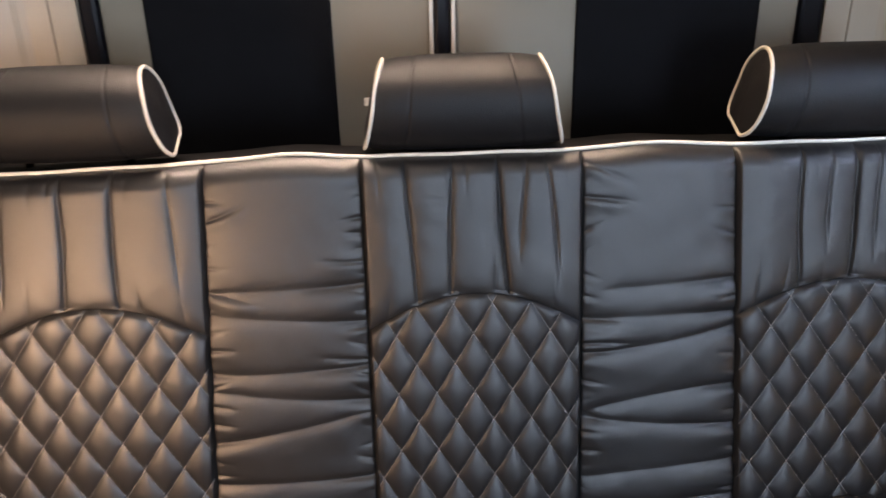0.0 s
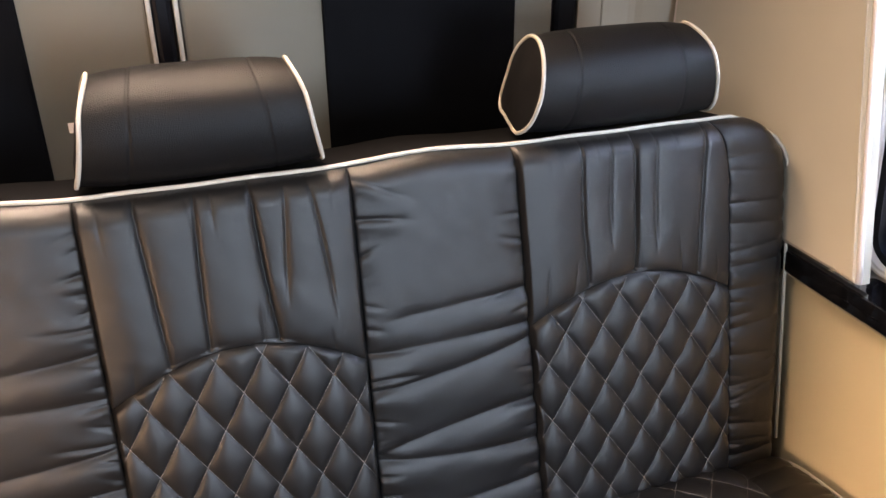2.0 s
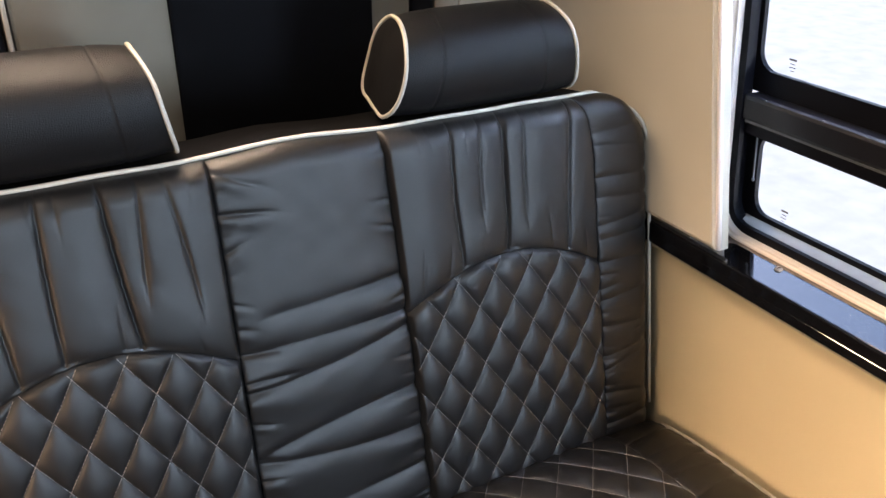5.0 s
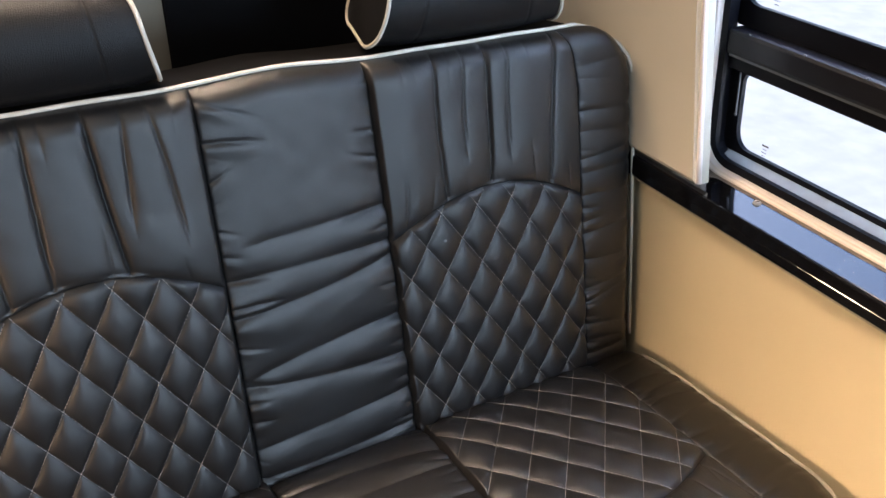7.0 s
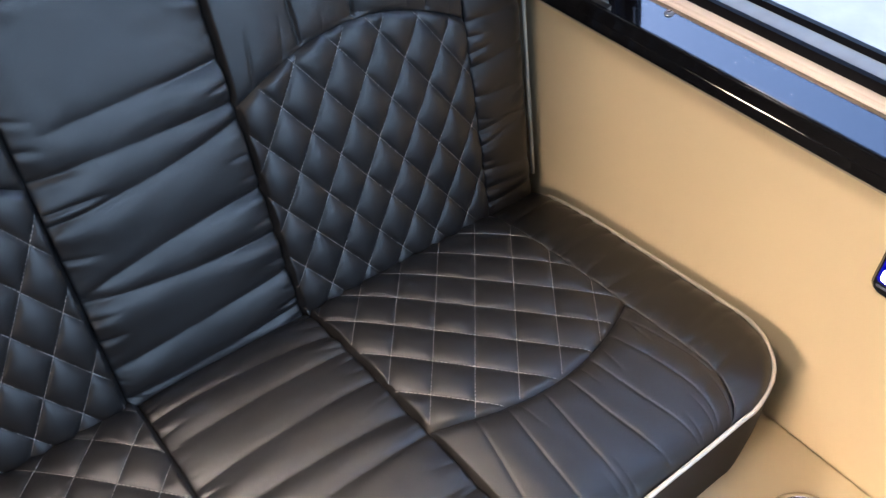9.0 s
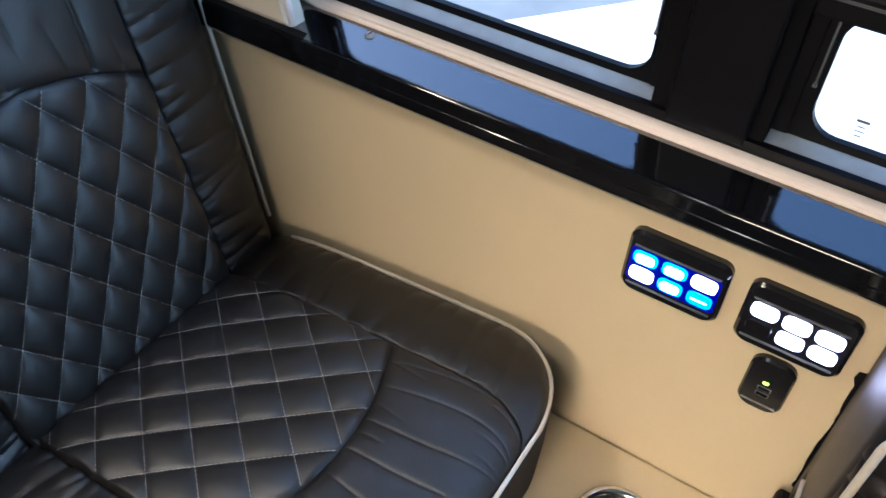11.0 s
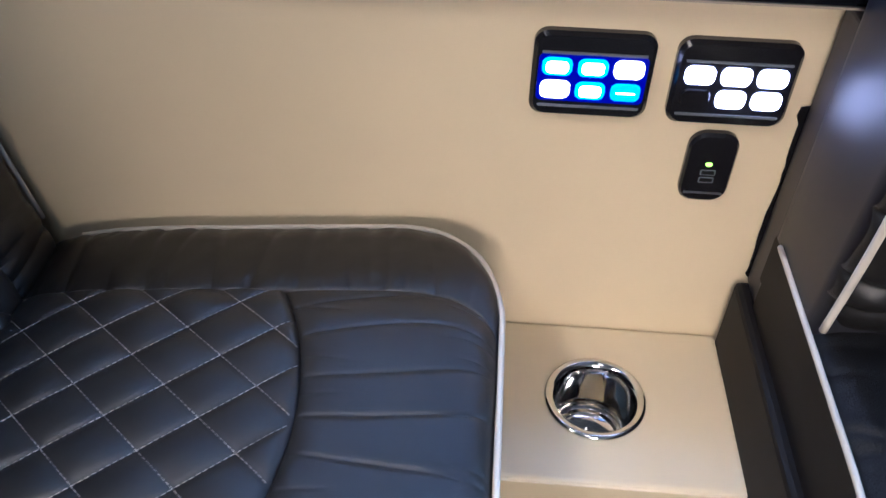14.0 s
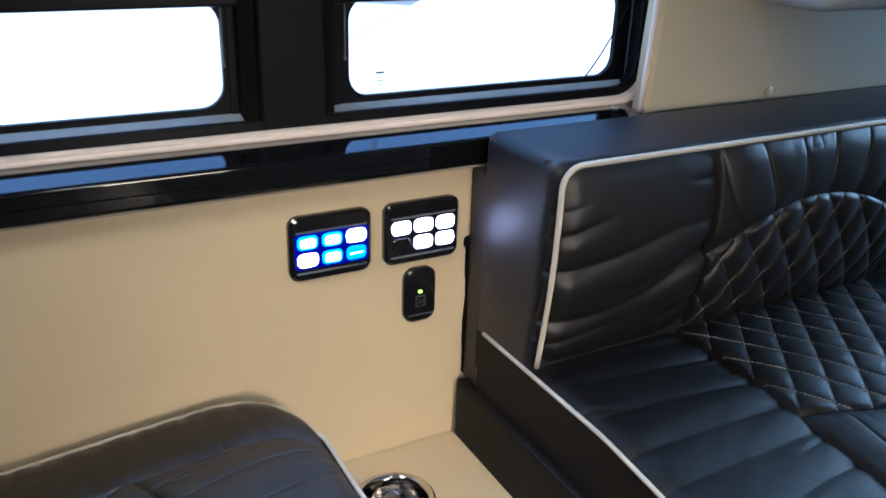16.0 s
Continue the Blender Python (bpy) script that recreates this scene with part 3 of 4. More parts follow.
front_pad = tagged(pad("pillar_pad", [(0.138, 0.739), (0.108, 1.44), (-1.2, 1.44), (-1.2, 0.739)], 0.934, 0.958, "", BEIGE),
                   "padded beige vinyl wall cover above the side sofa", "wall pad")
tube("edge_piping", [(0.941, 0.138 - 0.043 * k * 0.035, 0.743 + k * 0.035) for k in range(19)], 0.0042, PINK_TRIM, front_pad, "pale edge binding")
bm = bmesh.new()
bmesh.ops.create_uvsphere(bm, u_segments=16, v_segments=8, radius=0.0085)
bmesh.ops.scale(bm, verts=list(bm.verts), vec=(0.35, 1, 1))
bmesh.ops.translate(bm, verts=list(bm.verts), vec=(0.933, -0.101, 0.754))
part("upholstery_button", bm, BEIGE, front_pad, "round covered button", True)

# rear doors behind the bench
def rear_door(x0, x1, dark0, dark1):
    door = empty("rear_door", "beige cloth-lined van rear door with blacked-out window", "door", "rear doors")
    part("door_lining", box(x0, REAR_Y - 0.030, 0.30, x1, REAR_Y - 0.002, 1.85, 0.006), BEIGE_SHADED, door)
    part("window_cover", box(dark0, REAR_Y - 0.038, 0.62, dark1, REAR_Y - 0.024, 1.70, 0.005), CLOTH_BLACK, door, "black fabric cover over the window")
    return door


rear_door(-0.461, 0.085, -0.388, -0.080)
rear_door(0.130, 0.720, 0.334, 0.650)
for x0, x1, n in ((0.091, 0.120, "door_gap_seal"), (0.722, 0.764, "door_hinge_seal"), (-0.495, -0.463, "door_hinge_seal")):
    structure(n, box(x0, REAR_Y - 0.034, 0.30, x1, REAR_Y - 0.001, 1.86, 0.008), FRAME_BLACK, "black rubber seal strip at the rear door's edge", "door seal")
for x in (0.0875, 0.1250):
    structure("door_edge_trim", box(x - 0.0035, REAR_Y - 0.038, 0.30, x + 0.0035, REAR_Y - 0.001, 1.86, 0.002), PIPING, "narrow pale trim strip along the rear door's edge", "trim")


def corner_lining(name, sign, x0, x1, x2, x3):
    """The lined corner beside a rear door: a flat strip, a seam, then a panel that bends towards the side wall."""
    bm = bmesh.new()
    cut = [(x0, REAR_Y - 0.030), (x1 - sign * 0.0015, REAR_Y - 0.030), (x1, REAR_Y - 0.026), (x1 + sign * 0.0015, REAR_Y - 0.031)]
    cut += [(x2 - sign * 0.010, REAR_Y - 0.034), (x2, REAR_Y - 0.040), (x2 + sign * 0.008, REAR_Y - 0.049), (x3, REAR_Y - 0.115)]
    cut += [(x3, REAR_Y - 0.001), (x0, REAR_Y - 0.001)]
    low, high = ([bm.verts.new((x, y, z)) for x, y in cut] for z in (0.30, 1.86))
    for k in range(len(cut)):
        bm.faces.new((low[k], low[(k + 1) % len(cut)], high[(k + 1) % len(cut)], high[k]))
    bm.faces.new(low[::-1]), bm.faces.new(high)
    bmesh.ops.recalc_face_normals(bm, faces=list(bm.faces))
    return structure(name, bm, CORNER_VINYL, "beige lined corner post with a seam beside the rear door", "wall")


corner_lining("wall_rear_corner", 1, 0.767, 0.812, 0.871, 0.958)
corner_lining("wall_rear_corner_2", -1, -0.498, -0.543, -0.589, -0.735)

# ---- the rear bench ----
HALF = 0.797                                       # half the width of the bench
FIELDS = [("ruched", 0.700, 0.797), ("quilted", 0.386, 0.700), ("ruched", 0.151, 0.386), ("quilted", -0.151, 0.151),
          ("ruched", -0.386, -0.151), ("quilted", -0.700, -0.386), ("ruched", -0.797, -0.700)]
BACK = np.array([(1.119, 0.385), (1.135, 0.480), (1.150, 0.570), (1.1655, 0.660), (1.1825, 0.760), (1.199, 0.855), (1.214, 0.944)])
arc = np.r_[0, np.cumsum(np.hypot(*np.diff(BACK, axis=0).T))]
BACK_LONG = arc[-1]


def back_line(v):
    """The backrest's profile: y, z and its normal at v along it."""
    y, z = np.interp(v, arc, BACK[:, 0]), np.interp(v, arc, BACK[:, 1])
    e = 0.03
    dy = np.interp(v + e, arc, BACK[:, 0]) - np.interp(v - e, arc, BACK[:, 0])
    dz = np.interp(v + e, arc, BACK[:, 1]) - np.interp(v - e, arc, BACK[:, 1])
    n = np.hypot(dy, dz)
    return y, z, -dz / n, dy / n


CORNER = 0.098


def top_wave(u, v):
    """The gathered fields stand a little higher at the top edge, and the far end hangs a little."""
    au = np.abs(u)
    rise = 0.007 * np.exp(-((au - 0.262) / 0.075) ** 2) - 0.008 * np.clip((-u - 0.35) / 0.3, 0, 1)
    return rise * np.clip(v / BACK_LONG * 2.5 - 1.5, 0, 1)


def back_edge(v):
    """How far the rounded top corner draws the edge in."""
    over = np.clip(v - (BACK_LONG - CORNER), 0, CORNER)
    return CORNER - np.sqrt(np.maximum(CORNER ** 2 - over ** 2, 0))


def back_place(u, v, h):
    y, z, ny, nz = back_line(v)
    h = np.where(h > 0, h * (1 - np.exp(-np.maximum(BACK_LONG - v, 0) / 0.005)), h)
    round_top = 0.030 * np.clip((v - BACK_LONG + 0.03) / 0.03, 0, 1) ** 2
    round_side = 0.024 * np.clip((np.abs(u) - HALF + 0.03) / 0.03, 0, 1) ** 2
    h = h - np.maximum(round_top * 0.5, round_side)
    draw = back_edge(v)
    start = 0.66
    au = np.abs(u)
    lean = 0.026 * v / BACK_LONG * np.clip((au - 0.16) / 0.2, 0, 1) * (1 - 0.7 * np.clip((au - 0.69) / 0.1, 0, 1))
    u2 = (np.where(au > start, start + (au - start) * (HALF - draw - start) / (HALF - start), au) - lean) * np.sign(u)
    return np.stack([CX + u2, y + ny * h, z + nz * h + top_wave(u, v)], -1)


# pleats above the arch: where each starts at the top edge and ends at the arch, and its depth
PLEATS = {-1: ((-0.24, -0.21, 0.0085), (0.21, 0.24, 0.0110), (-0.62, -0.70, 0.0050), (0.70, 0.78, 0.0040)),
          0: ((-0.60, -0.48, 0.0085), (-0.18, -0.22, 0.0090), (0.24, 0.32, 0.0120), (0.46, 0.40, 0.0050), (0.68, 0.80, 0.0050)),
          1: ((-0.44, -0.42, 0.0080), (-0.16, -0.20, 0.0050), (0.05, 0.02, 0.0120), (0.26, 0.20, 0.0045), (0.74, 0.66, 0.0065))}
bench = empty("bench_seat", "three-seat black leather van bench with diamond stitching and ivory piping", "bench seat")
for kind, u0, u1 in FIELDS:
    arch = (0.3255, 0.052, 1) if kind == "quilted" else None
    middle = abs(u0 + u1) < 0.01
    node = (-0.0035, 0.3195) if middle else (-0.025, 0.2688) if u0 > 0 else (0.001, 0.303)
    sew(Panel(kind, u0, u1, 0.0, BACK_LONG, arch, 0.0877 if middle else DH, node, dw=0.054 if middle else DW, pleats=PLEATS[0 if middle else 1 if u0 > 0 else -1]), back_place, bench)

# the backrest's body behind the sewn fields, and its piping
bm = bmesh.new()
loops = []
for depth in (0.004, 0.125):
    loop = []
    edge = [(-HALF, v) for v in np.linspace(0, BACK_LONG, 24)] + [(u, BACK_LONG) for u in np.linspace(-HALF, HALF, 40)[1:-1]] + [(HALF, v) for v in np.linspace(BACK_LONG, 0, 24)]
    for u, v in edge:
        p = back_place(np.array(u), np.array(v), np.array(-0.006 if depth < 0.01 else -depth))
        loop.append(bm.verts.new(p))
    loops.append(loop)
for k in range(len(loops[0]) - 1):
    bm.faces.new((loops[0][k], loops[0][k + 1], loops[1][k + 1], loops[1][k]))
bm.faces.new(loops[1])
bmesh.ops.recalc_face_normals(bm, faces=list(bm.faces))
part("backrest_shell", bm, CLOTH_BLACK, bench, "black cloth back and sides", True)
edge = [(HALF, v) for v in np.linspace(0.045, BACK_LONG, 30)] + [(u, BACK_LONG) for u in np.linspace(HALF, -HALF, 140)[1:-1]] + [(-HALF, v) for v in np.linspace(BACK_LONG, 0.045, 30)]
def rim_drop(u, v):
    return max(0.015 * float(np.clip((v - BACK_LONG + 0.03) / 0.03, 0, 1)) ** 2, 0.024 * float(np.clip((abs(u) - HALF + 0.03) / 0.03, 0, 1)) ** 2)


path = np.array([back_place(np.array(u * (1 + 0.002 / HALF)), np.array(v), np.array(rim_drop(u, v) - 0.0095)) for u, v in edge])
path[:, 2] += 0.002 + 0.0006 * np.sin(path[:, 0] * 47)
for k in range(2):
    path[1:-1] = (path[:-2] + path[1:-1] * 2 + path[2:]) / 4
tube("backrest_piping", path, 0.0027, PIPING, bench, "ivory piping round the backrest")

# seat: u across as in the backrest, v from the back edge (nought) to the front
SEAT_Y1, SEAT_Y0 = 1.120, 0.660
SEAT_LONG = SEAT_Y1 - SEAT_Y0


def seat_draw(v, r=0.105):
    over = np.clip(v - (SEAT_LONG - r), 0, r)
    return r - np.sqrt(np.maximum(r * r - over * over, 0))


def seat_place(u, v, h):
    h = h * (1 - np.exp(-np.maximum(SEAT_LONG - v, 0) / 0.009))
    z = 0.420 + 0.040 * v / SEAT_LONG + h - 0.016 * np.exp(-v / 0.045)
    z = z - 0.010 * np.clip((v - SEAT_LONG + 0.06) / 0.06, 0, 1) ** 2
    z = z - 0.007 * np.clip((np.abs(u) - HALF + 0.03) / 0.03, 0, 1) ** 2
    start = 0.60
    au = np.abs(u)
    u2 = np.where(au > start, start + (au - start) * (HALF - seat_draw(v) - start) / (HALF - start), au) * np.sign(u)
    return np.stack([CX + u2, SEAT_Y1 - v + 0 * u2, z], -1)


SEAT_FIELDS = [("ruched", 0.700, 0.797), ("quilted", 0.391, 0.700), ("ruched", 0.160, 0.391), ("quilted", -0.160, 0.160),
               ("ruched", -0.391, -0.160), ("quilted", -0.700, -0.391), ("ruched", -0.797, -0.700)]
for kind, u0, u1 in SEAT_FIELDS:
    arch = (0.262, 0.042, 1) if kind == "quilted" else None
    sew(Panel(kind, u0, u1, 0.0, SEAT_LONG, arch, 0.078, (0.004, 0.227), 0.0074, 0.6, dw=0.064), seat_place, bench)
edge = [(HALF, v) for v in np.linspace(0.02, SEAT_LONG, 60)] + [(u, SEAT_LONG) for u in np.linspace(HALF, -HALF, 140)[1:-1]] + [(-HALF, v) for v in np.linspace(SEAT_LONG, 0.02, 60)]
path = np.array([seat_place(np.array(u * (1 + 0.003 / HALF)), np.array(v), np.array(0.0)) for u, v in edge])
path[:, 2] += 0.0025 + 0.0008 * np.sin(path[:, 0] * 41) * np.cos(path[:, 1] * 37)
path[:, 1] -= 0.003 * (path[:, 1] < SEAT_Y0 + 0.03)
for k in range(2):
    path[1:-1] = (path[:-2] + path[1:-1] * 2 + path[2:]) / 4
tube("seat_piping", path, 0.0027, PIPING, bench, "ivory piping round the seat cushion")
skirt = np.stack([np.stack([path[:, 0] + (path[:, 0] - CX) / 0.8 * o, path[:, 1] - 0.002, path[:, 2] - d], -1) for d, o in ((0.002, 0), (0.03, 0.004), (0.08, 0.002), (0.115, -0.006))])
grid("seat_side", skirt, LEATHER_DULL, bench, "matte black side band of the seat cushion")
part("seat_base", box(CX - HALF + 0.03, SEAT_Y0 + 0.06, 0.02, CX + HALF - 0.03, SEAT_Y1 + 0.05, 0.345, 0.006), LEATHER_DULL, bench, "black box base under the seat")


# headrests: tapered rolls with a piped cap at each end
def headrest(x, wide=0.287):
    head = new("headrest")
    head.parent = bench
    head["label"] = "rolled black leather headrest with ivory piped ends"
    corner = np.array([(-0.020, -0.0585), (-0.046, -0.038), (-0.056, 0.000), (-0.046, 0.034), (-0.018, 0.054), (0.014, 0.058),
                       (0.037, 0.038), (0.050, 0.002), (0.055, -0.028), (0.047, -0.044), (0.028, -0.049), (0.006, -0.055)])
    ring = []
    for k in range(len(corner)):
        a, b, c, d = (corner[(k + j) % len(corner)] for j in (-1, 0, 1, 2))
        for t in (0, 0.25, 0.5, 0.75):
            ring.append(0.5 * (2 * b + (c - a) * t + (2 * a - 5 * b + 4 * c - d) * t * t + (3 * b - a - 3 * c + d) * t ** 3))
    ring = np.array(ring)
    cy, cz = 1.270, 1.006

    def half_width(z):
        zn = z / 0.058
        return wide / 2 - 0.010 * (zn + 1) - 0.004 * (1 - zn ** 2) - 0.009 * np.clip((zn - 0.35) / 0.65, 0, 1) ** 2

    cols = np.linspace(-1, 1, 141)
    pts = []
    for c in cols:
        hw = half_width(ring[:, 1])
        bulge = 0.006 * (1 - c ** 4)
        groove = sum(-0.0017 * math.exp(-((c - g) / 0.011) ** 2) for g in (-0.60, 0.60))
        scale = 1 + (bulge + groove) / 0.058 - 0.04
        pts.append(np.stack([x + c * hw, cy + ring[:, 0] * scale, cz + ring[:, 1] * scale], -1))
    pts = np.array(pts)
    pts = np.concatenate([pts, pts[:, :1]], 1)
    grid("roll", pts, LEATHER_GRAIN, head, flip=True)
    for side in (-1, 1):
        end = np.stack([x + side * half_width(ring[:, 1]), cy + ring[:, 0] * 0.985, cz + ring[:, 1] * 0.985], -1)
        tube("cap_piping", end, 0.0027, PIPING, head, "ivory piping", closed=True)
        mid = end.mean(0) + np.array((side * 0.004, 0, 0))
        verts = [*end, *(mid + (end - mid) * 0.5 + np.array((side * 0.0035, 0, 0))), mid]
        n = len(end)
        faces = [(k, (k + 1) % n, n + (k + 1) % n, n + k) for k in range(n)] + [(n + k, n + (k + 1) % n, 2 * n) for k in range(n)]
        bmx = bmesh.new()
        vs = [bmx.verts.new(v) for v in verts]
        for f in faces:
            bmx.faces.new([vs[i] for i in f])
        bmesh.ops.recalc_face_normals(bmx, faces=list(bmx.faces))
        part("end_cap", bmx, LEATHER_DULL, head, "flat black end cap", True)
    for dx in (-0.07, 0.07):
        tube("post", [(x + dx, cy + 0.01, 0.93), (x + dx, cy + 0.01, 0.96)], 0.006, CHROME, head)
    return head


for x, wide in ((CX - 0.543, 0.274), (0.1170, 0.272), (CX + 0.5225, 0.282)):
    headrest(x, wide)
part("label_tag", box(-0.018, 1.290, 0.998, -0.010, 1.2915, 1.009, 0), GREY_PAD, bench, "small white sewn tag on the middle headrest")

# ---- low beige box with a cup holder ----
BX0, BX1, BY0, BY1, BZ = 0.738, 0.9435, 0.412, 0.70, 0.302
CUP = (0.841, 0.5525)
console = empty("console_box", "low beige vinyl box between bench and sofa", "console")
bm = box(BX0, BY0, 0.004, BX1, BY1, BZ, 0.006, 3)
top = [f for f in bm.faces if f.normal.z > 0.99 and f.calc_area() > 0.01]
for f in top:
    bm.faces.remove(f)
rim_n = 32
ring = [bm.verts.new((CUP[0] + 0.0455 * math.cos(2 * math.pi * k / rim_n), CUP[1] + 0.0455 * math.sin(2 * math.pi * k / rim_n), BZ)) for k in range(rim_n)]
re = [bm.edges.new((ring[k], ring[(k + 1) % rim_n])) for k in range(rim_n)]
be = [e for e in bm.edges if e.is_boundary and e not in re]
bmesh.ops.triangle_fill(bm, use_beauty=True, use_dissolve=False, edges=re + be)
bmesh.ops.recalc_face_normals(bm, faces=list(bm.faces))
part("box_body", bm, BEIGE, console)
tube("edge_seam", [(BX0 + 0.001, BY0 + 0.006 + k * 0.02, BZ - 0.004) for k in range(14)], 0.0016, BEIGE, console, "stitched front edge seam")

cup = empty("cup_holder", "polished steel drop-in cup holder", "cup holder")
prof_cup = [(0.0525, 0.0005), (0.0520, 0.0030), (0.0490, 0.0042), (0.0445, 0.0034), (0.0425, 0.0000), (0.0418, -0.004), (0.0415, -0.012), (0.0402, -0.056), (0.0396, -0.0595), (0.0380, -0.0612), (0.0350, -0.0616), (0.0335, -0.0622), (0.0325, -0.0650), (0.0310, -0.0660), (0.012, -0.0665), (0.0005, -0.0665)]
a = np.linspace(0, 2 * np.pi, 65)
pts = np.array([[(CUP[0] + r * math.cos(t), CUP[1] + r * math.sin(t), BZ + z) for t in a] for r, z in prof_cup])
grid("rim", pts[:5], CHROME, cup, "rolled steel rim", flip=True)
grid("cup_wall", pts[4:10], CHROME, cup, flip=True)
grid("cup_base", pts[9:], CHROME, cup, flip=True)

# ---- switch panels on the side wall ----
def on_wall(y, z):
    return lambda a, b, d: (WALL_X - d, y - a, z + b)


def switch_panel(y, z, buttons, label):
    panel = empty("switch_panel", label, "switch panel", "switch panels")
    w, h = 0.1035, 0.0815
    at = on_wall(y, z)
    part("bezel", slab(rounded(w, h, 0.0125), at, 0.0105, 0.004), PLASTIC, panel, "gloss black bezel", False)
    # the highlight along the black ridges is put into their grey colour
    part("ridge", slab([(a, b + 0.0225) for a, b in rounded(w * 0.86, 0.0022, 0.001, 3)], lambda a, b, d: at(a, b, d + 0.0105), 0.0012, 0.0005), TRACK, panel)
    part("ridge", slab([(a, b - 0.0292) for a, b in rounded(w * 0.86, 0.0022, 0.001, 3)], lambda a, b, d: at(a, b, d + 0.0105), 0.0012, 0.0005), TRACK, panel)
    # added glowing plate: the keys' light spill on the black bezel
    if "blue" in buttons:
        part("key_film", slab([(a, b - 0.0015) for a, b in rounded(w * 0.90, 0.046, 0.005)], lambda a, b, d: at(a, b, d + 0.0104), 0.0006), GLOW_SPILL, panel, "added plate whose faint glow stands for the keys' blue light spill")
    for k, colour in enumerate(buttons):
        a0, b0 = -0.0305 + 0.0305 * (k % 3), 0.0095 - 0.0222 * (k // 3)
        shape = [(a + a0, b + b0) for a, b in rounded(0.0256, 0.0172, 0.0062)]
        core = [(a + a0, b + b0) for a, b in rounded(0.0198, 0.0120, 0.0046)]
        front = lambda a, b, d: at(a, b, d + 0.0100)
        higher = lambda a, b, d: at(a, b, d + 0.0128)
        if colour == "white":
            part("button", slab(shape, front, 0.0032, 0.0012), GLOW_WHITE, panel, "white lit push button")
        elif colour == "off":
            part("button", slab(shape, front, 0.0025, 0.0012), PLASTIC, panel, "unlit black push button")
        else:
            b = part("button", slab(shape, front, 0.0028, 0.0010), GLOW_BLUE if colour == "blue" else GLOW_CYAN, panel, "blue lit push button")
            if colour == "blue":
                part("lens", slab(core, higher, 0.0008), GLOW_PALE, b, "pale blue lit lens")
            else:
                part("lens", slab([(a + a0, bb + b0) for a, bb in rounded(0.017, 0.0018, 0.0008, 3)], higher, 0.0008), GLOW_PALE, b, "pale bar on the button")
    return panel


switch_panel(0.5945, 0.6235, ("blue", "blue", "white", "white", "blue", "cyan"), "black six-button switch panel with blue lit keys on beige wall")
switch_panel(0.4735, 0.6222, ("white", "white", "white", "off", "white", "white"), "black six-button switch panel with white lit keys on beige wall")

socket = empty("usb_socket", "small black double charging socket with green indicator", "socket")
at = on_wall(0.4740, 0.5325)
part("bezel", slab(rounded(0.0455, 0.0770, 0.0155), at, 0.0085, 0.003), PLASTIC, socket)
part("ridge", slab([(a, b - 0.0270) for a, b in rounded(0.036, 0.0018, 0.0008, 3)], lambda a, b, d: at(a, b, d + 0.0085), 0.001), SILVER, socket)
part("indicator", slab([(a - 0.001, b + 0.006) for a, b in rounded(0.0058, 0.0034, 0.0016, 5)], lambda a, b, d: at(a, b, d + 0.0085), 0.001), GLOW_GREEN, socket, "green indicator lamp")
for b0 in (-0.0035, -0.0120):
    port = part("port", slab([(a, b + b0) for a, b in rounded(0.0140, 0.0062, 0.0012, 3)], lambda a, b, d: at(a, b, d + 0.0083), 0.0006), TRACK, socket, "metal rim of the charging port")
    part("opening", slab([(a, b + b0) for a, b in rounded(0.0118, 0.0042, 0.0008, 3)], lambda a, b, d: at(a, b, d + 0.0088), 0.0004), CLOTH_BLACK, port)

# ---- side sofa along the window wall ----
SF_Y, SF_X, SF_Z = 0.403, 0.778, 0.488             # its end, the face of its backrest, the seat's height
sofa = empty("side_sofa", "black leather side-facing sofa with diamond stitching and ivory piping", "sofa")
S_FIELDS = [("ruched", 0.0, 0.235), ("quilted", 0.235, 0.615), ("ruched", 0.615, 0.860), ("quilted", 0.860, 1.210), ("ruched", 1.210, 1.450)]
SB_HIGH = 0.256


# creases of the sofa's gathered fields: height, side, reach, tilt, depth, width, bend
GATHERS = ((0.030, -1, 1.3, 0.05, 0.0050, 0.0075, 0.20), (0.062, -1, 2.4, -0.14, 0.0085, 0.0100, 0.42), 
           (0.128, -1, 1.7, 0.02, 0.0075, 0.0085, 0.22), (0.170, -1, 0.8, 0.22, 0.0045, 0.0055, 0.10),
           (0.198, -1, 0.5, 0.25, 0.0035, 0.0050, 0.0), (0.118, 1, 1.5, -0.20, 0.0055, 0.0080, -0.10), 
           (0.165, 1, 0.6, -0.10, 0.0032, 0.0055, 0.0), (0.050, 1, 0.9, -0.30, 0.0040, 0.0065, 0.0), (0.215, 1, 0.5, 0.05, 0.0028, 0.0050, 0.0))


def sofa_back(u, v, h):
    h = h + 0.020 * (1 - np.abs(2 * np.clip(v / SB_HIGH, 0, 1) - 1) ** 2.4) - 0.010
    h = h - 0.014 * np.clip((0.03 - u) / 0.03, 0, 1) ** 2 - 0.006 * np.clip((v - SB_HIGH + 0.03) / 0.03, 0, 1) ** 2
    return np.stack([SF_X + 0.004 - h - 0.018 * v / SB_HIGH + 0 * u, SF_Y - 0.002 - u + 0 * v, SF_Z + 0.004 + v + 0 * u], -1)


for kind, u0, u1 in S_FIELDS:
    arch = (0.112, 0.060, 1) if kind == "quilted" else None
    sew(Panel(kind, u0, u1, 0.0, SB_HIGH, arch, 0.078, (0.0, 0.105), 0.0098, 1.0, gathers=GATHERS), sofa_back, sofa, 0.0035)
bm = box(SF_X + 0.006, SF_Y - 1.46, SF_Z - 0.09, 0.9165, SF_Y, SF_Z + SB_HIGH + 0.006, 0.016, 4)
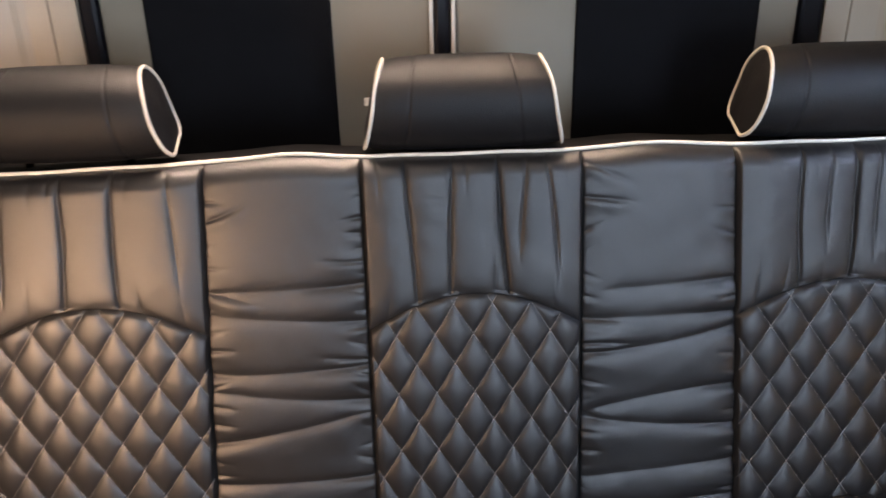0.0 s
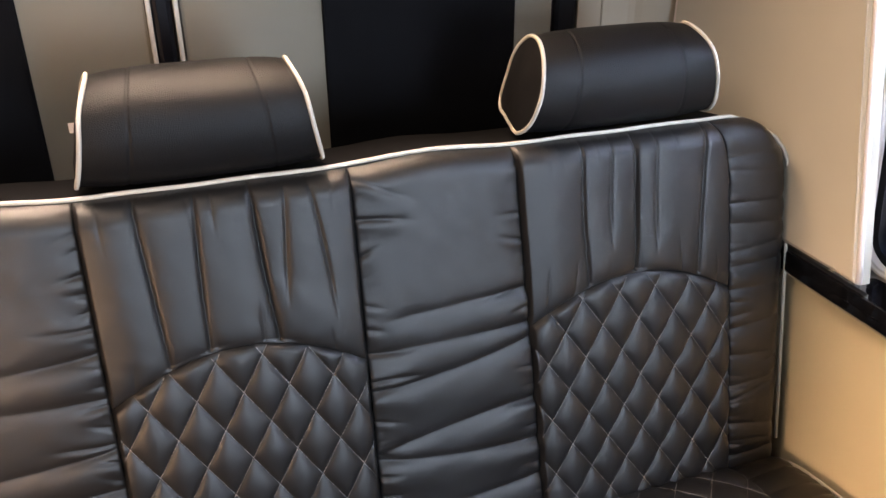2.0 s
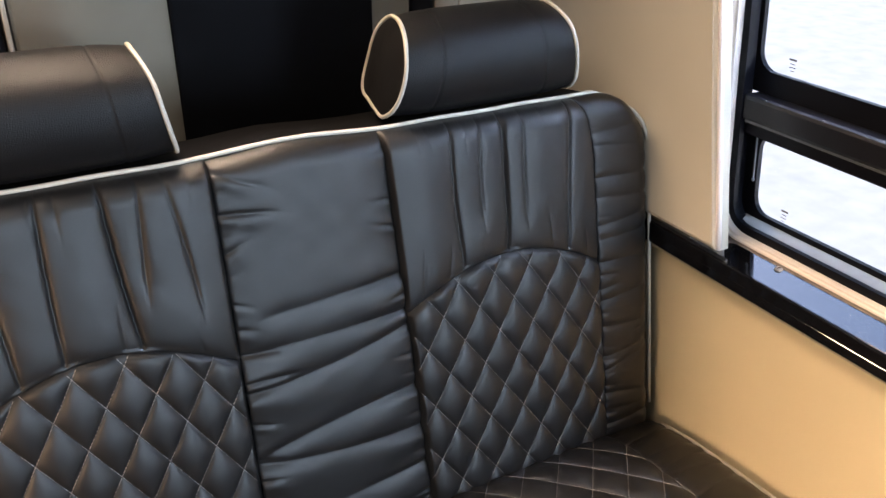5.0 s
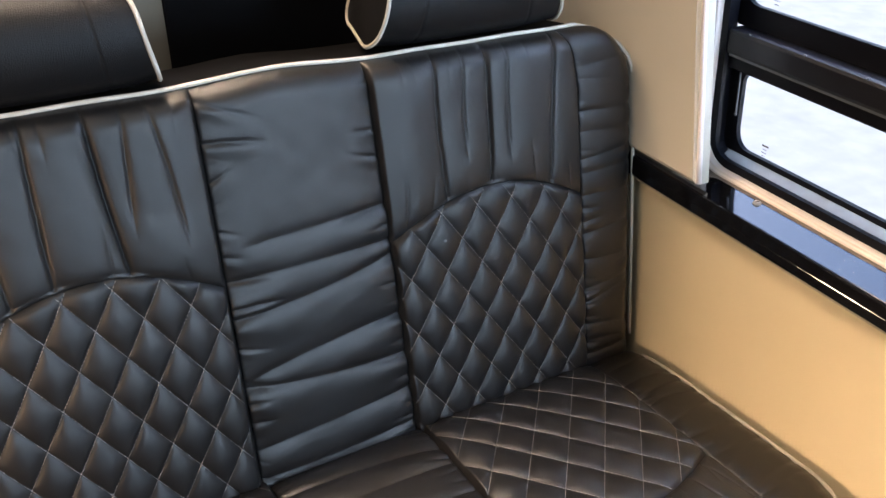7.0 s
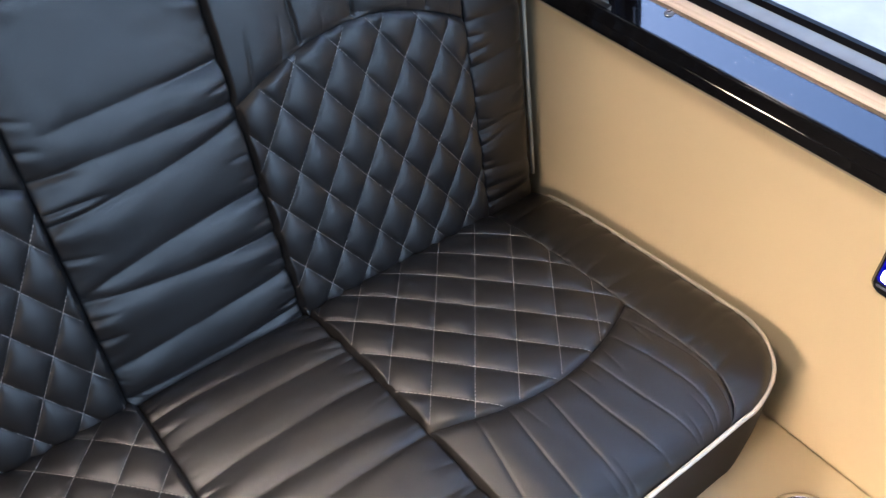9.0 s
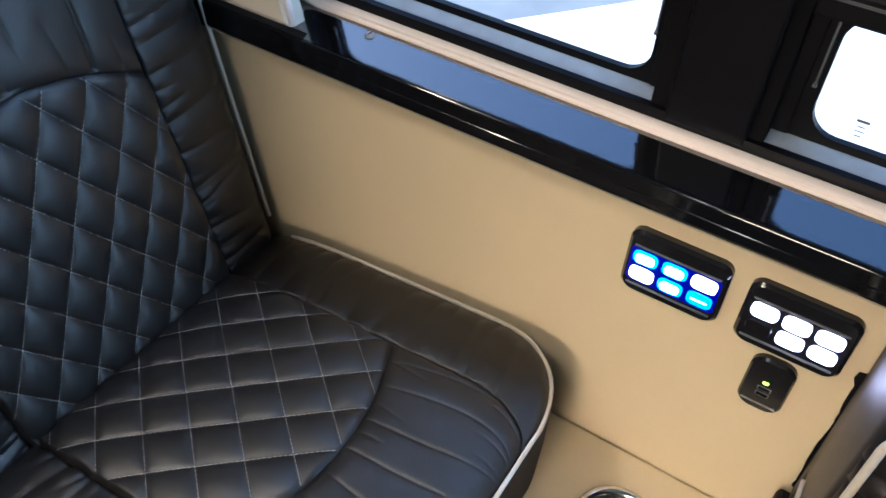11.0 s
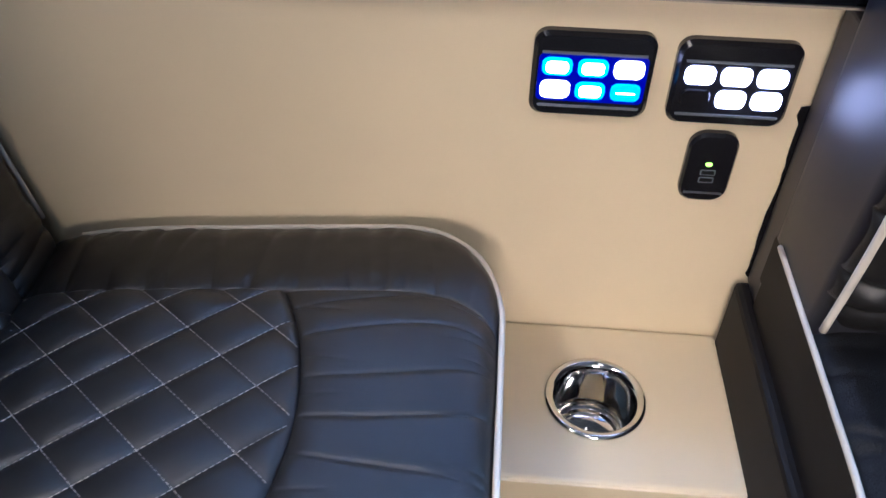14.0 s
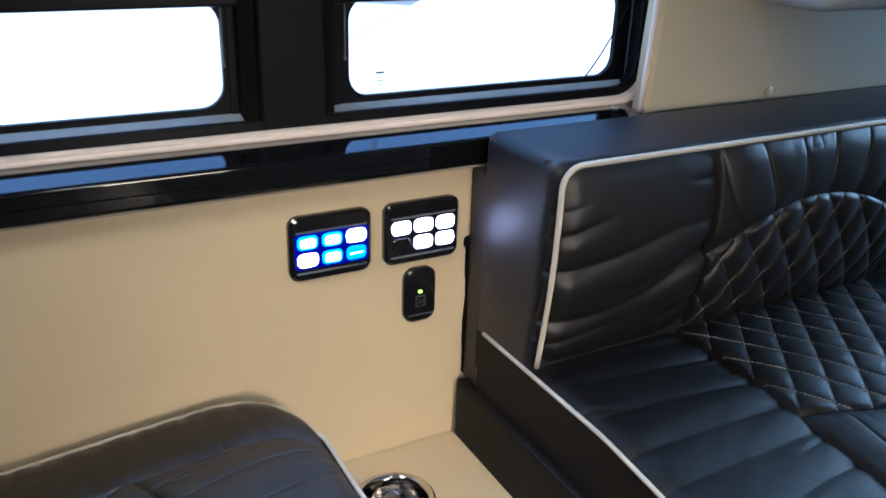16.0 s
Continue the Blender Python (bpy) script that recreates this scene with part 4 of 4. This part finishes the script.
for v in bm.verts:
    if v.co.x < 0.85:
        v.co.x -= 0.018 * (v.co.z - SF_Z) / SB_HIGH
part("backrest_body", bm, VINYL_SMOOTH, sofa, "smooth black vinyl end and top of the backrest", True)
edge = [(0.003, v) for v in np.linspace(0.0, SB_HIGH - 0.025, 16)] + [(0.003 + 0.025 * (1 - math.cos(t)), SB_HIGH - 0.025 + 0.025 * math.sin(t)) for t in np.linspace(0.2, 1.57, 7)] + [(u, SB_HIGH) for u in np.linspace(0.04, 1.45, 60)]
tube("backrest_piping", [(SF_X + 0.001 - 0.018 * v / SB_HIGH - 0.006 * math.sin(math.pi * min(1, v / SB_HIGH)), SF_Y - 0.004 - u, SF_Z + 0.003 + v) for u, v in edge], 0.0035, PIPING, sofa, "ivory piping round the backrest")
SS_LONG = 0.46


def sofa_seat(u, v, h):
    z = SF_Z - 0.010 - 0.030 * np.clip((v - 0.18) / 0.28, 0, 1) + h
    z = z - 0.012 * np.clip((0.03 - u) / 0.03, 0, 1) ** 2 - 0.02 * np.clip((v - SS_LONG + 0.05) / 0.05, 0, 1) ** 2
    return np.stack([SF_X + 0.03 - v + 0 * u, SF_Y - u + 0 * v, z + 0 * u], -1)


for kind, u0, u1 in [("ruched", 0.0, 0.232), ("quilted", 0.232, 0.615), ("ruched", 0.615, 0.860), ("quilted", 0.860, 1.210), ("ruched", 1.210, 1.450)]:
    arch = (0.228, 0.045, 1) if kind == "quilted" else None
    # darker leather than the sofa's back: the seat's missing sheen put into colour
    sew(Panel(kind, u0, u1, 0.0, SS_LONG, arch, 0.070, (0.0, 0.20), 0.0074, 0.55), sofa_seat, sofa, 0.0035, LEATHER_GRAIN)
tube("seat_piping", [(0.888 - 0.02 * k, SF_Y + 0.002, SF_Z - 0.004 - 0.030 * min(1, max(0, k * 0.02 - 0.25) / 0.28)) for k in range(27)], 0.0028, PIPING, sofa, "ivory piping along the seat cushion's end")
part("seat_cushion", box(0.37, SF_Y - 1.46, 0.375, 0.905, SF_Y + 0.0005, 0.430, 0.004), LEATHER_DULL, sofa, "matte black side of the seat cushion")
side = np.array([[(x, SF_Y + 0.001, z) for x in np.linspace(0.907, 0.36, 40)] for z in (0, 1)])
side[0, :, 2] = 0.425
side[1, :, 2] = [SF_Z - 0.006 - 0.030 * min(1, max(0, 0.638 - x) / 0.28) for x in side[1, :, 0]]
grid("cushion_end", side, LEATHER_DULL, sofa, "matte black end of the seat cushion", flip=True)
part("side_filler", box(0.895, SF_Y - 1.46, 0.390, 0.9428, SF_Y - 0.0015, 0.7005, 0.003), VINYL_SMOOTH, sofa, "smooth black vinyl closing the gap to the wall")
# a ragged fabric edge glued to the wall beside the sofa's end
rag = [(SF_Y - 0.004, 0.392), (SF_Y - 0.004, 0.602)]
for k in range(23):
    z = 0.600 - 0.0092 * k
    rag.append((SF_Y + 0.0012 + 0.0010 * math.sin(k * 0.55) + RNG.uniform(-0.0007, 0.0007) + (0.004 if k < 2 else 0), z))
bm = bmesh.new()
inner, outer = ([bm.verts.new((x, y, z)) for y, z in rag] for x in (0.9412, 0.9436))
bm.faces.new(inner), bm.faces.new(outer[::-1])
for k in range(len(rag)):
    m = (k + 1) % len(rag)
    bm.faces.new((inner[k], outer[k], outer[m], inner[m]))
bmesh.ops.recalc_face_normals(bm, faces=list(bm.faces))
part("fabric_edge", bm, CLOTH_BLACK, sofa, "ragged black fabric edge against the wall")
part("sofa_base", box(0.39, SF_Y - 1.46, 0.004, 0.938, SF_Y + 0.012, 0.392, 0.006), LEATHER_DULL, sofa, "matte black carpeted base")

part("plinth", box(0.40, SF_Y - 1.46, 0.003, 0.760, SF_Y + 0.036, 0.235, 0.014, 3), LEATHER_DULL, sofa, "matte black plinth at the sofa's foot")

# soft roll hanging high on the wall beyond the window
tagged(part("overhead_pad", box(0.80, -0.95, 0.886, 0.9335, -0.020, 1.10, 0.022, 6), GREY_PAD, None, "", True), "pale grey padded roll mounted on the wall above the sofa", "wall pad")

# ---- outside ----
ground = structure("ground", box(-300, -300, -0.66, 300, 300, -0.60, 0), ASPHALT, "pale bluish asphalt yard", "ground")
# white slabs make the ground brighter; the second is added for the far view
for x0, y0, x1, y1 in ((-7.0, -26.0, 26.0, 0.0), (2.2, 0.01, 10.5, 6.2)):
    bm = box(x0, y0, -0.605, x1, y1, -0.585, 0.01)
    bmesh.ops.transform(bm, matrix=Matrix.Translation((3.4, 1.75, 0)) @ Matrix.Rotation(radians(-38.5), 4, "Z"), verts=list(bm.verts))
    structure("pavement", bm, CONCRETE, "flat white slab added where the ground is bright", "pavement")
